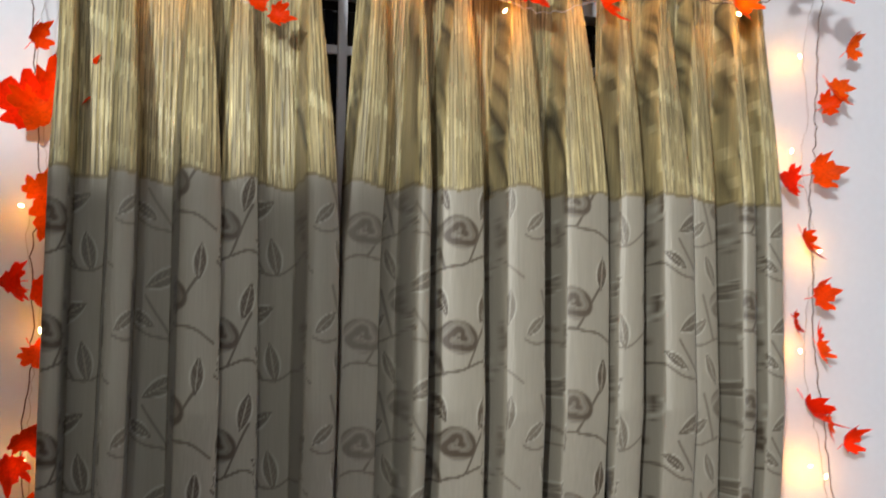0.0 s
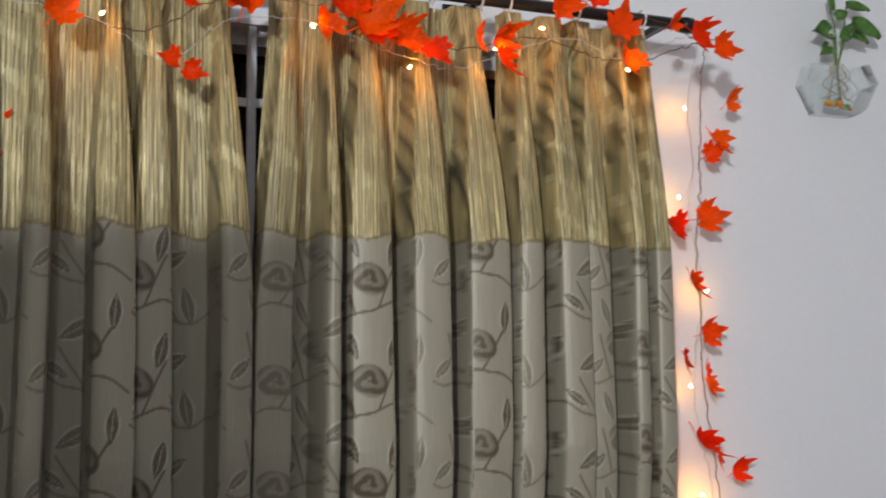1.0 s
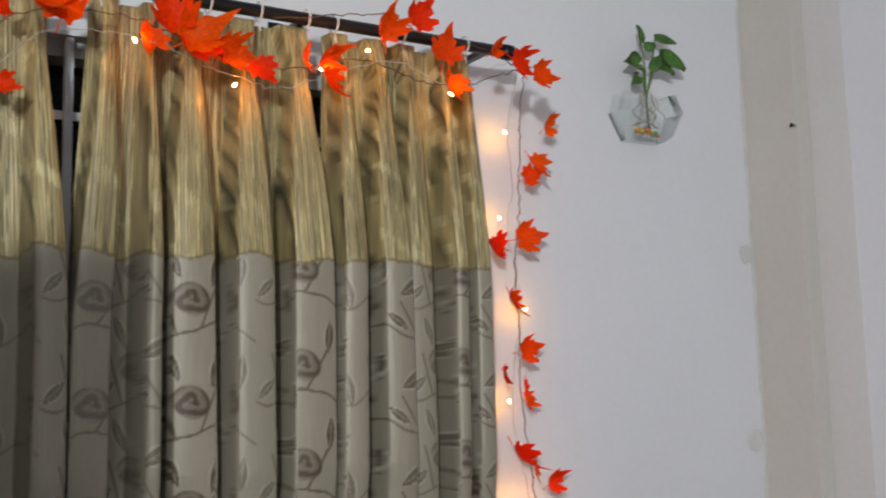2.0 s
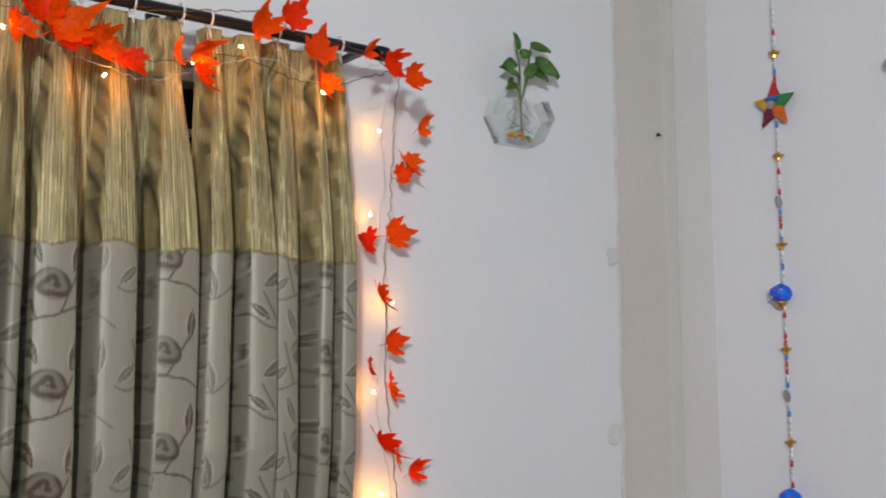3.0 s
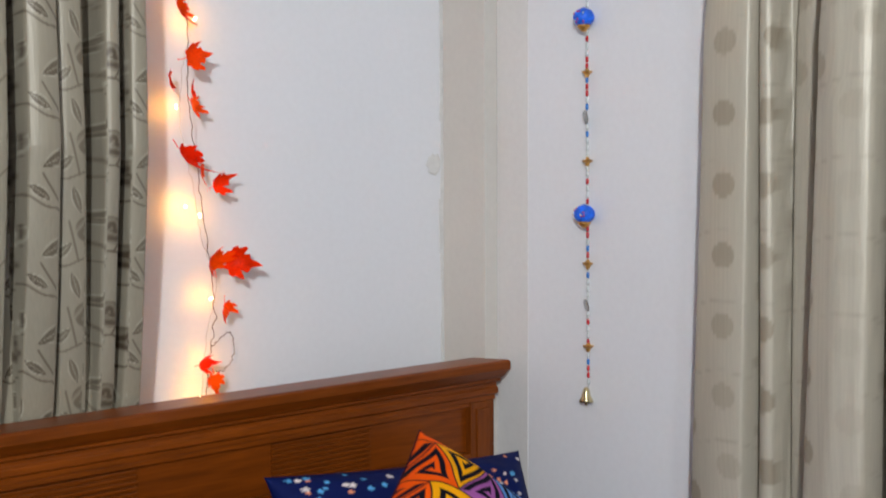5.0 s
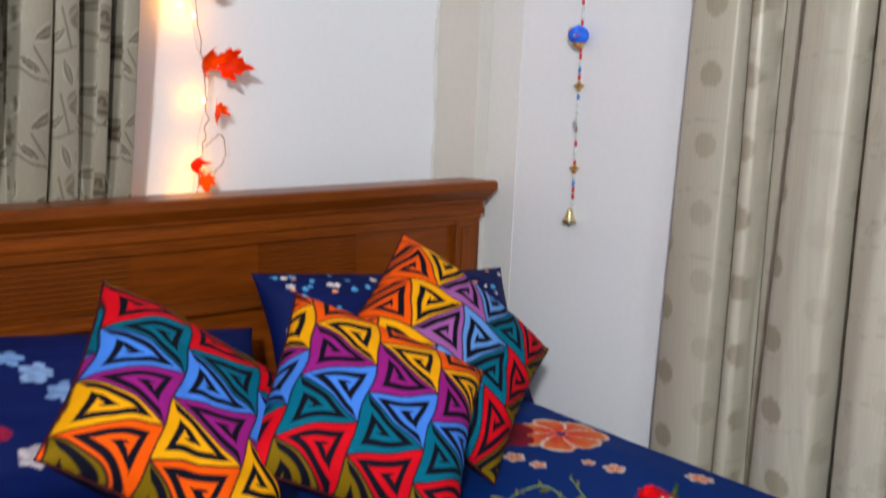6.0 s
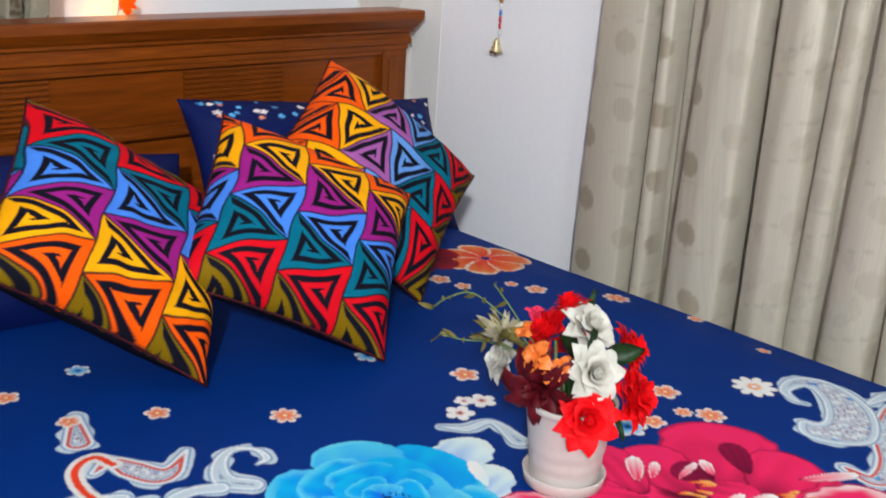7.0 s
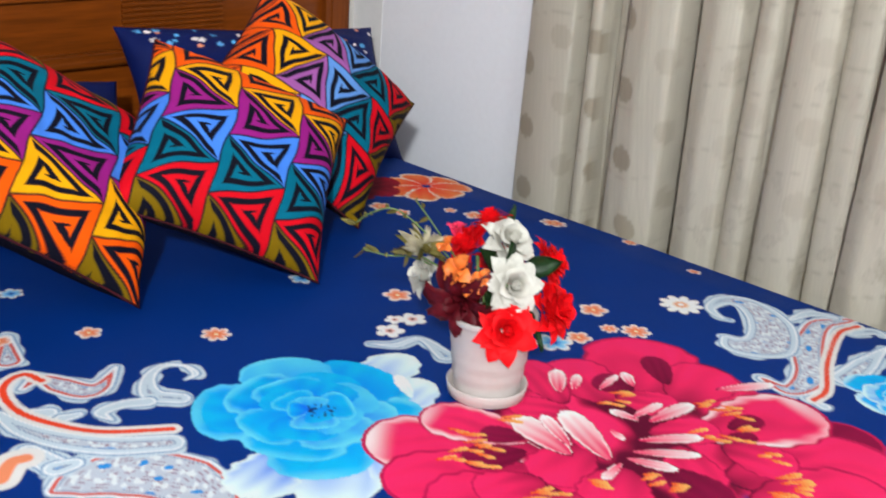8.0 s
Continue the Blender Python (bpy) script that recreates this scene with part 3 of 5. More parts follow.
placed_part("lower_panel", box_bm(HB_L + 0.082, HB_R - 0.082, PANEL_Y, PANEL_Y + 0.02, 0.40, 0.738), WOOD, bed, smooth=False)
bead = bmesh.new()
add_box(bead, HB_L + 0.083, HB_R - 0.083, HB_Y - 0.001, PANEL_Y, 0.893, 0.9045, bevel=0.002)
placed_part("panel_bead", bead, WOOD, bed, smooth=False)
# groups of fine grooved slats across the panel
slat_mesh = None
for x0 in (1.367, 0.768, 0.168):
    for k in range(9):
        z = 0.782 + k * 0.0122
        if slat_mesh is None:
            ob = placed_part("slat", box_bm(0, 0.277, 0, 0.008, 0, 0.0072, bevel=0.0018), WOOD, bed, smooth=False)
            slat_mesh = ob.data
        else:
            ob = new("slat", slat_mesh)
            under(ob, bed)
        ob.matrix_world = Matrix.Translation((x0, PANEL_Y - 0.0078, z))
for x, w in ((HB_L + 0.04, 0.04), (HB_R - 0.075, 0.03)):
    placed_part("side_rail", box_bm(x - w / 2, x + w / 2, 1.24, HB_Y - 0.005, 0.20, 0.34, bevel=0.004), WOOD, bed, smooth=False)
placed_part("foot_rail", box_bm(HB_L + 0.02, HB_R - 0.06, 1.20, 1.24, 0.12, 0.36, bevel=0.004), WOOD, bed, smooth=False)
for x in (HB_L + 0.05, HB_R - 0.09):
    placed_part("leg", box_bm(x - 0.035, x + 0.035, 1.19, 1.26, 0, 0.38, bevel=0.004), WOOD_UP, bed, smooth=False)

mattress = new("mattress", mesh_of(box_bm(-0.115, 1.895, 1.31, 3.372, 0.30, 0.502, bevel=0.03), "mattress", MATTRESS))
tagged(mattress, "thick mattress under the printed bedspread", "mattress")


# ---- the printed bedspread ----
class Print:
    """A cloth print laid out in metres over a grid of xs and ys."""

    def __init__(self, xs, ys, ground):
        self.xs, self.ys = xs, ys
        self.col = np.broadcast_to(ground, (len(ys), len(xs), 3)).copy()

    def near(self, cx, cy, r):
        i0, i1 = np.searchsorted(self.ys, [cy - r, cy + r])
        j0, j1 = np.searchsorted(self.xs, [cx - r, cx + r])
        x, y = np.meshgrid(self.xs[j0:j1], self.ys[i0:i1])
        return (slice(i0, i1), slice(j0, j1)), x, y

    def lay(self, win, colour, mask):
        if mask.size:
            self.col[win] = blend(self.col[win], colour, np.clip(mask, 0, 1))


def wav(x, y, f, seed=0):
    rg = np.random.default_rng(seed)
    out = 0
    for k in range(6):
        a = rg.uniform(0, 6.28)
        q = f * rg.uniform(0.6, 1.8)
        out = out + np.sin(q * (x * math.cos(a) + y * math.sin(a)) + rg.uniform(0, 6.28))
    return out / 6


def small_flower(p, cx, cy, r, n, turn, outer, inner, core):
    win, x, y = p.near(cx, cy, r * 1.3)
    rr, th = np.hypot(x - cx, y - cy), np.arctan2(y - cy, x - cx) + turn
    rim = r * (0.52 + 0.48 * np.abs(np.cos(n * th / 2)) ** 0.55)
    m = 1 - step(0.93, 1.0, rr / rim)
    p.lay(win, lin(224, 214, 206), m)
    p.lay(win, outer, (1 - step(0.55, 0.95, rr / rim)) * 0.85)
    p.lay(win, inner, (1 - step(0.2, 0.5, rr / rim)))
    p.lay(win, core, (1 - step(0.10, 0.16, rr / r)))


def petal(p, bx, by, tx, ty, width, root, tip, edge=None, power=1.5, scallop=0.06, blunt=0.55):
    """A petal from its base to its tip, shaded along its length."""
    ln = math.hypot(tx - bx, ty - by)
    ux, uy = (tx - bx) / ln, (ty - by) / ln
    win, x, y = p.near((bx + tx) / 2, (by + ty) / 2, max(ln, width) * 0.85)
    if not x.size:
        return
    u = ((x - bx) * ux + (y - by) * uy) / ln
    v = (-(x - bx) * uy + (y - by) * ux) / (width / 2)
    prof = np.clip(u, 1e-4, 1) ** blunt * np.clip(1 - np.clip(u, 0, 1) ** 3.2, 0, 1) ** 0.5 * 1.12
    d = np.abs(v) / np.maximum(prof * (1 + scallop * np.sin(u * 34 + v * 9 + bx * 90)), 1e-3)
    m = (1 - step(0.94, 1.0, d)) * (u > 0) * (u < 1)
    g = np.clip(u, 0, 1) ** power
    g = np.clip(g + 0.14 * wav(x, y, 70, 3) + 0.11 * np.sin(v * 11 + 5 * wav(x, y, 30, 8)), 0, 1)
    shade = root + (tip - root) * g[..., None]
    p.lay(win, shade, m)
    if edge is not None:
        rim = np.clip(step(0.66, 0.95, np.maximum(d, u ** 2)) * (0.65 + 0.5 * wav(x, y, 40, 5)), 0, 1)
        p.lay(win, edge, m * rim)


def cut_petal(p, bx, by, tx, ty, width, root, tip, edge=None, power=1.5):
    """A petal on a dark printed border that sets it off from those under it."""
    ex, ey = (tx - bx) * 0.025, (ty - by) * 0.025
    petal(p, bx - ex, by - ey, tx + ex, ty + ey, width * 1.06, lin(92, 8, 42), lin(178, 20, 72), None, power=0.8, scallop=0.03)
    petal(p, bx, by, tx, ty, width, root, tip, edge, power=power, scallop=0.04)


def rose_print(p, cx, cy, r, dark, mid, light, seed):
    """A big printed rose of many turned petals."""
    rg = random.Random(seed)
    for ring, (k, n) in enumerate(((1.0, 5), (0.90, 5), (0.74, 4), (0.60, 4), (0.46, 4), (0.34, 3), (0.22, 3))):
        turn = rg.uniform(0, 6.28)
        for i in range(n):
            a = turn + i * 2 * math.pi / n + rg.uniform(-0.25, 0.25)
            q = r * k * rg.uniform(0.88, 1.1)
            petal(p, cx + 0.10 * q * math.cos(a), cy + 0.10 * q * math.sin(a), cx + q * math.cos(a), cy + q * math.sin(a), q * (5.6 / n) * rg.uniform(0.9, 1.15), dark if i % 2 else dark * 0.6 + mid * 0.4, mid if (ring + i) % 3 else mid * 0.5 + light * 0.5, light if ring < 1 or rg.random() < 0.45 else None, power=1.1, scallop=0.025)
    win, x, y = p.near(cx, cy, r * 0.25)
    speck = (wav(x, y, 420, seed) > 0.25) * (np.hypot(x - cx - 0.01, y - cy + 0.01) < r * 0.13)
    p.lay(win, lin(30, 38, 60), speck * 0.9)


def paisley(p, spine, radii, seed, red=True):
    """A curled teardrop with outlines and fine filling, round a spine of circles."""
    pts = np.array(smooth_line([(a, b, 0) for a, b in spine], 10))[:, :2]
    rad = np.interp(np.linspace(0, 1, len(pts)), np.linspace(0, 1, len(radii)), radii)
    cx, cy = pts.mean(0)
    win, x, y = p.near(cx, cy, np.max(np.hypot(pts[:, 0] - cx, pts[:, 1] - cy)) + max(radii) + 0.02)
    if not x.size:
        return
    d = np.full(x.shape, 9.0)
    for (a, b), r in zip(pts, rad):
        d = np.minimum(d, np.hypot(x - a, y - b) - r)
    ruffle = 0.004 * np.sin(60 * (x + y) + 9 * wav(x, y, 30, seed)) + 0.003 * wav(x, y, 130, seed + 1)
    plain = d
    d = d - ruffle
    m = 1 - step(-0.0015, 0.0015, d)
    p.lay(win, lin(178, 194, 204), m)
    for off, w, c in ((0.004, 0.0016, (104, 132, 168)), (0.0085, 0.0013, (226, 232, 234)), (0.019, 0.0014, (110, 128, 160))):
        p.lay(win, lin(*c), m * (1 - step(w * 0.5, w * 1.3, np.abs(plain + off))) * 0.85)
    if red:
        p.lay(win, lin(196, 58, 34), m * (1 - step(0.0018, 0.0034, np.abs(plain + 0.0135))) * 0.92)
    inner = m * (1 - step(-0.022, -0.018, plain))
    p.lay(win, lin(172, 180, 192), inner)
    lace = np.sin(plain * 900) * wav(x, y, 210, seed + 2)
    p.lay(win, lin(132, 84, 104), inner * step(0.12, 0.22, lace) * 0.7)
    p.lay(win, lin(206, 214, 214), inner * step(0.16, 0.26, wav(x, y, 320, seed + 3)) * 0.85)
    p.lay(win, lin(40, 128, 196), inner * step(0.42, 0.5, wav(x, y, 140, seed + 4)))


BLUE = lin(0, 42, 112)
xs = np.concatenate([np.arange(-0.19, 0.50, 0.03), np.arange(0.50, 1.962, 0.0026)])
ys = np.concatenate([np.arange(1.22, 1.53, 0.03), np.arange(1.53, 2.95, 0.0026), np.arange(2.95, 3.37, 0.008)])
spread = Print(xs, ys, BLUE)
DB, MB, LB = lin(0, 100, 218), lin(6, 166, 246), lin(206, 226, 222)
PK, PD, PL = lin(230, 36, 92), lin(96, 8, 44), lin(236, 214, 212)
OR = lin(230, 112, 66)

# paisleys
paisley(spread, [(1.987, 1.798), (1.896, 1.821), (1.817, 1.836), (1.703, 1.799), (1.619, 1.752), (1.548, 1.749), (1.547, 1.797)], [0.008, 0.02, 0.03, 0.036, 0.036, 0.026, 0.014], 4, True)
paisley(spread, [(1.798, 1.880), (1.868, 1.873), (1.891, 1.840)], [0.012, 0.02, 0.012], 8, False)
paisley(spread, [(1.833, 1.781), (1.886, 1.769), (1.881, 1.743)], [0.016, 0.022, 0.014], 14, False)
paisley(spread, [(1.658, 1.709), (1.730, 1.713), (1.826, 1.717)], [0.03, 0.026, 0.01], 5, False)
paisley(spread, [(1.544, 1.718), (1.539, 1.689)], [0.01, 0.016], 16, False)
paisley(spread, [(1.705, 1.949), (1.702, 1.969), (1.723, 1.999), (1.776, 1.999), (1.792, 1.956), (1.746, 1.891), (1.668, 1.853), (1.625, 1.882), (1.633, 1.908)], [0.006, 0.012, 0.016, 0.024, 0.034, 0.046, 0.05, 0.036, 0.02], 3, False)
paisley(spread, [(0.581, 2.203), (0.623, 2.200), (0.671, 2.176), (0.705, 2.128), (0.716, 2.071)], [0.02, 0.048, 0.062, 0.06, 0.04], 10, True)
paisley(spread, [(0.606, 2.412), (0.613, 2.359), (0.638, 2.302), (0.681, 2.249), (0.740, 2.210)], [0.014, 0.022, 0.026, 0.028, 0.026], 7, False)
paisley(spread, [(0.594, 2.304), (0.603, 2.254)], [0.02, 0.024], 12, False)
paisley(spread, [(0.602, 2.246), (0.623, 2.242)], [0.022, 0.018], 17, False)
paisley(spread, [(0.634, 2.395), (0.657, 2.377)], [0.014, 0.018], 18, False)
paisley(spread, [(0.664, 2.352), (0.686, 2.347)], [0.016, 0.012], 19, False)
paisley(spread, [(0.660, 2.459), (0.691, 2.472), (0.706, 2.434), (0.723, 2.400), (0.748, 2.399), (0.792, 2.437)], [0.012, 0.02, 0.03, 0.03, 0.022, 0.01], 6, True)
paisley(spread, [(0.852, 2.344), (0.872, 2.351), (0.872, 2.383), (0.845, 2.400), (0.810, 2.378), (0.790, 2.334), (0.815, 2.301)], [0.008, 0.012, 0.01, 0.012, 0.016, 0.022, 0.02], 9, False)
paisley(spread, [(0.775, 2.321), (0.743, 2.335), (0.711, 2.333), (0.713, 2.306)], [0.018, 0.016, 0.016, 0.008], 15, False)
paisley(spread, [(0.713, 2.627), (0.682, 2.551)], [0.016, 0.028], 20, True)
paisley(spread, [(1.144, 2.270), (1.172, 2.240), (1.219, 2.230), (1.208, 2.162)], [0.008, 0.014, 0.012, 0.022], 11, False)


def band(p, points, radius, colour):
    """A printed stroke of one colour along points."""
    pts = np.array(smooth_line([(a, b, 0) for a, b in points], 14))[:, :2]
    cx, cy = pts.mean(0)
    win, x, y = p.near(cx, cy, np.max(np.hypot(pts[:, 0] - cx, pts[:, 1] - cy)) + 0.03)
    d = np.full(x.shape, 9.0)
    for a, b in pts:
        d = np.minimum(d, np.hypot(x - a, y - b))
    p.lay(win, lin(206, 204, 200), 1 - step(radius * 2.2, radius * 2.5, d))
    p.lay(win, colour, 1 - step(radius * 0.8, radius * 1.1, d))


band(spread, [(0.691, 2.464), (0.682, 2.497), (0.655, 2.492), (0.634, 2.463), (0.628, 2.408), (0.647, 2.350), (0.687, 2.289), (0.762, 2.238)], 0.0055, lin(214, 62, 34))
band(spread, [(1.889, 1.796), (1.812, 1.797), (1.690, 1.758), (1.593, 1.713), (1.545, 1.710)], 0.005, lin(206, 66, 40))
band(spread, [(0.540, 2.265), (0.566, 2.292), (0.584, 2.291)], 0.010, lin(232, 130, 92))
# big blue rose with pale leaves
for bx, by, tx, ty, w in ((0.92, 2.10, 1.13, 2.12, 0.13), (0.98, 2.16, 1.165, 2.20, 0.12), (0.92, 2.10, 0.815, 1.96, 0.16), (0.96, 2.08, 0.935, 1.92, 0.14), (0.86, 2.10, 0.74, 2.05, 0.13)):
    petal(spread, bx, by, tx, ty, w, DB, LB, lin(206, 222, 212), power=1.2)
rose_print(spread, 0.940, 2.165, 0.170, DB, MB, lin(98, 196, 222), 4)
petal(spread, 1.075, 2.10, 1.105, 2.165, 0.030, lin(200, 232, 240), lin(250, 250, 246))
# right blue flower
rose_print(spread, 1.665, 1.625, 0.085, DB, MB, LB, 9)
# pink peonies, on a dark ground of folded petals
for cx, cy, rr in ((1.19, 1.83, 0.19), (1.37, 1.85, 0.15), (1.36, 1.70, 0.14), (1.04, 1.90, 0.12), (1.10, 1.74, 0.14)):
    win, x, y = spread.near(cx, cy, rr * 1.2)
    rim = np.hypot(x - cx, y - cy) / (rr * (1 + 0.08 * wav(x, y, 45, 12)))
    tone = step(-0.3, 0.35, wav(x, y, 34, 5) + 0.5 * wav(x, y, 80, 6))
    spread.lay(win, PD * 0.8 + (PK - PD * 0.8) * tone[..., None], 1 - step(0.93, 1.0, rim))
for bx, by, tx, ty, w, e in (
        (1.335, 1.864, 1.504, 2.003, 0.24, 0), (1.288, 1.902, 1.336, 2.036, 0.15, 0), (1.369, 1.837, 1.514, 1.866, 0.15, 0), (1.235, 1.945, 1.289, 2.073, 0.10, 0), (1.295, 1.699, 1.508, 1.600, 0.16, 2), (1.245, 1.678, 1.466, 1.557, 0.20, 0), (1.210, 1.625, 1.372, 1.505, 0.22, 0), (1.310, 1.762, 1.517, 1.696, 0.19, 1), (1.107, 1.881, 0.948, 2.058, 0.19, 1), (1.064, 1.846, 0.898, 1.967, 0.17, 0), (1.047, 1.794, 0.895, 1.883, 0.20, 0), (1.117, 1.910, 1.059, 2.060, 0.13, 1), (1.103, 1.748, 0.999, 1.714, 0.22, 0), (1.182, 1.681, 1.130, 1.603, 0.22, 0), (1.316, 1.912, 1.354, 1.827, 0.10, 0), (1.351, 1.906, 1.330, 1.965, 0.08, 2), (1.408, 1.883, 1.466, 1.954, 0.06, 2), (1.167, 1.850, 1.054, 1.837, 0.12, 0), (1.265, 1.770, 1.196, 1.682, 0.11, 0), (1.315, 1.729, 1.336, 1.629, 0.11, 0), (1.162, 1.782, 1.069, 1.744, 0.13, 0), (1.054, 1.837, 0.965, 1.863, 0.12, 0), (1.222, 1.924, 1.170, 1.997, 0.08, 0), (1.363, 1.748, 1.426, 1.734, 0.05, 2), (1.342, 1.736, 1.374, 1.709, 0.04, 2), (1.089, 1.896, 1.009, 1.935, 0.08, 2), (1.117, 1.920, 1.079, 1.969, 0.06, 2), (1.204, 1.747, 1.188, 1.644, 0.10, 2), (1.260, 1.813, 1.350, 1.759, 0.09, 0), (1.203, 1.859, 1.172, 1.884, 0.10, 0)):
    cut_petal(spread, bx, by, tx, ty, w, PD if e < 2 else PD * 0.6, (PK, PK, lin(126, 10, 56))[e], PL if e == 1 else None, power=0.34)
rgp = random.Random(3)
for bx, by, tx, ty, w in ((1.162, 1.809, 1.217, 1.932, 0.060), (1.131, 1.852, 1.149, 1.966, 0.066), (1.148, 1.865, 1.183, 1.944, 0.030), (1.234, 1.814, 1.313, 1.759, 0.030), (1.203, 1.802, 1.269, 1.736, 0.028), (1.183, 1.797, 1.213, 1.736, 0.030), (1.168, 1.795, 1.118, 1.787, 0.020), (1.280, 1.846, 1.270, 1.889, 0.026), (1.289, 1.833, 1.384, 1.822, 0.036), (1.280, 1.856, 1.348, 1.853, 0.022), (1.255, 1.972, 1.309, 2.021, 0.036), (1.279, 1.964, 1.322, 1.989, 0.022), (1.310, 1.939, 1.370, 1.949, 0.018), (1.359, 1.912, 1.386, 1.948, 0.026), (1.228, 1.858, 1.219, 1.827, 0.016), (1.456, 1.823, 1.544, 1.775, 0.030)):
    cut_petal(spread, bx, by, tx, ty, w, lin(214, 34, 88), PL, lin(236, 226, 220), power=1.3)
for cx, cy in ((1.285, 1.905), (1.311, 1.916), (1.123, 1.967), (1.390, 1.820), (1.381, 1.785), (1.403, 1.777), (1.304, 1.767), (1.342, 1.736), (1.369, 1.733), (1.330, 1.683), (1.305, 1.641), (1.313, 1.625), (1.091, 1.802), (1.158, 1.751), (1.170, 1.721), (1.043, 1.994), (1.037, 1.966), (0.995, 1.952), (1.008, 1.923), (1.042, 1.935), (1.031, 1.827), (1.263, 1.627), (1.294, 1.607), (1.010, 1.833)):
    for k in range(3):
        a = rgp.uniform(-0.5, 0.5) - 0.75
        q = rgp.uniform(0.022, 0.038)
        ox, oy = rgp.uniform(-0.014, 0.014), rgp.uniform(-0.014, 0.014)
        petal(spread, cx + ox, cy + oy, cx + ox + q * math.cos(a), cy + oy + q * math.sin(a), 0.012, lin(222, 52, 14), lin(250, 168, 90), None, power=1.0)
# small scattered flowers
for i, (cx, cy, r) in enumerate(((0.819, 2.566, 0.022), (0.971, 2.443, 0.026), (1.31, 2.383, 0.028), (1.541, 2.125, 0.028), (1.528, 2.025, 0.028), (1.43, 2.071, 0.024), (1.737, 2.596, 0.026), (1.848, 2.465, 0.032), (1.717, 2.65, 0.016), (1.607, 2.758, 0.026), (1.50, 2.06, 0.018), (1.62, 2.70, 0.02), (0.70, 2.62, 0.02), (1.90, 2.30, 0.02), (0.66, 2.75, 0.022), (1.86, 2.12, 0.016))):
    small_flower(spread, cx, cy, r, 5 + (i % 3 == 1) * 2, i * 0.7, OR, lin(236, 110, 60), lin(255, 214, 170))
for cx, cy, r in ((1.26, 2.293, 0.026), (1.20, 2.284, 0.026), (1.235, 2.31, 0.018)):
    small_flower(spread, cx, cy, r, 5, cx * 9, lin(238, 232, 228), lin(206, 150, 140), lin(60, 40, 50))
for cx, cy, r in ((1.381, 2.085, 0.034), (1.222, 2.541, 0.026), (0.792, 2.779, 0.022)):
    small_flower(spread, cx, cy, r, 6, cx * 5, lin(80, 176, 228), lin(40, 120, 200), lin(12, 50, 120))
small_flower(spread, 1.689, 2.04, 0.042, 9, 0.3, lin(250, 236, 226), lin(238, 140, 96), lin(255, 240, 226))
# orange and red flower near the corner
for i in range(7):
    a = 0.3 + i * 0.9
    petal(spread, 1.79 + 0.01 * math.cos(a), 2.80 + 0.01 * math.sin(a), 1.79 + 0.115 * math.cos(a), 2.80 + 0.10 * math.sin(a), 0.105, lin(214, 30, 22), lin(250, 120, 62), lin(252, 232, 216), power=0.9)
for i in range(6):
    a = 0.8 + i * 1.05
    petal(spread, 1.665, 2.89, 1.665 + 0.10 * math.cos(a), 2.89 + 0.10 * math.sin(a), 0.10, lin(70, 6, 22), lin(140, 10, 34), None)

X, Y = np.meshgrid(xs, ys)
EDGE = 1.905
Z = 0.520 + 0.0022 * wav(X, Y, 7, 1) + 0.0009 * wav(X, Y, 26, 2)
Z -= 0.010 * step(0.0, 1.0, np.clip((X - 1.80) / 0.12, 0, 1))
over = np.clip((X - EDGE) / (1.962 - EDGE), 0, 1)
under_edge = np.clip((-0.13 - X) / 0.06, 0, 1)
foot = np.clip((1.29 - Y) / 0.07, 0, 1)
turned = np.clip(over * math.pi / 2 * 1.1, 0, math.pi / 2)
XX = np.where(X > EDGE, EDGE + 0.027 * np.sin(turned), X)
Z = Z - 0.027 * (1 - np.cos(turned)) - 0.16 * np.clip((over - 0.85) / 0.15, 0, 1) - 0.22 * under_edge - 0.22 * foot
body = sheet("bedspread", np.stack([XX, Y, Z], -1), np.clip(spread.col, 0, 0.7), PRINT)
tagged(body, "deep blue cotton bedspread printed with big pink and blue flowers", "bedspread")


# ---- pillows and cushions ----
def pillow_mesh(name, size_x, size_y, thick, tint, mat, pinch=0.10, n=90, wrinkle=0.004, seed=0):
    """A soft closed pillow round its middle plane; tint(u, v) colours its front."""
    k = np.linspace(-1, 1, n)
    U, V = np.meshgrid(k, k)

    def side(sign):
        full = np.clip((1 - U ** 4), 0, 1) ** 0.62 * np.clip((1 - V ** 4), 0, 1) ** 0.62
        h = thick / 2 * full * (1 + 0.12 * (1 - U ** 2) * (1 - V ** 2)) + wrinkle * full * wav(U, V, 6, seed + sign + 1) + 0.5 * wrinkle * full * wav(U, V, 17, seed + 5)
        x = U * size_x / 2 * (1 - pinch * (1 - V ** 2) * U ** 2)
        y = V * size_y / 2 * (1 - pinch * (1 - U ** 2) * V ** 2)
        return np.stack([x, y, sign * h], -1)

    front, back = side(1), side(-1)
    grid = np.concatenate([front, back[::-1]], 0)
    cols = np.concatenate([tint(U, V), np.broadcast_to(tint(U * 0, V * 0 - 2), U.shape + (3,))[::-1]], 0)
    body = sheet(name, grid, np.clip(cols, 0, 0.85), mat)
    me = body.data
    bm = bmesh.new()
    bm.from_mesh(me)
    bmesh.ops.remove_doubles(bm, verts=bm.verts[:], dist=0.0004)
    bmesh.ops.recalc_face_normals(bm, faces=bm.faces[:])
    bm.to_mesh(me)
    bm.free()
    me.polygons.foreach_set("use_smooth", [True] * len(me.polygons))
    return body


INK = lin(14, 14, 26)


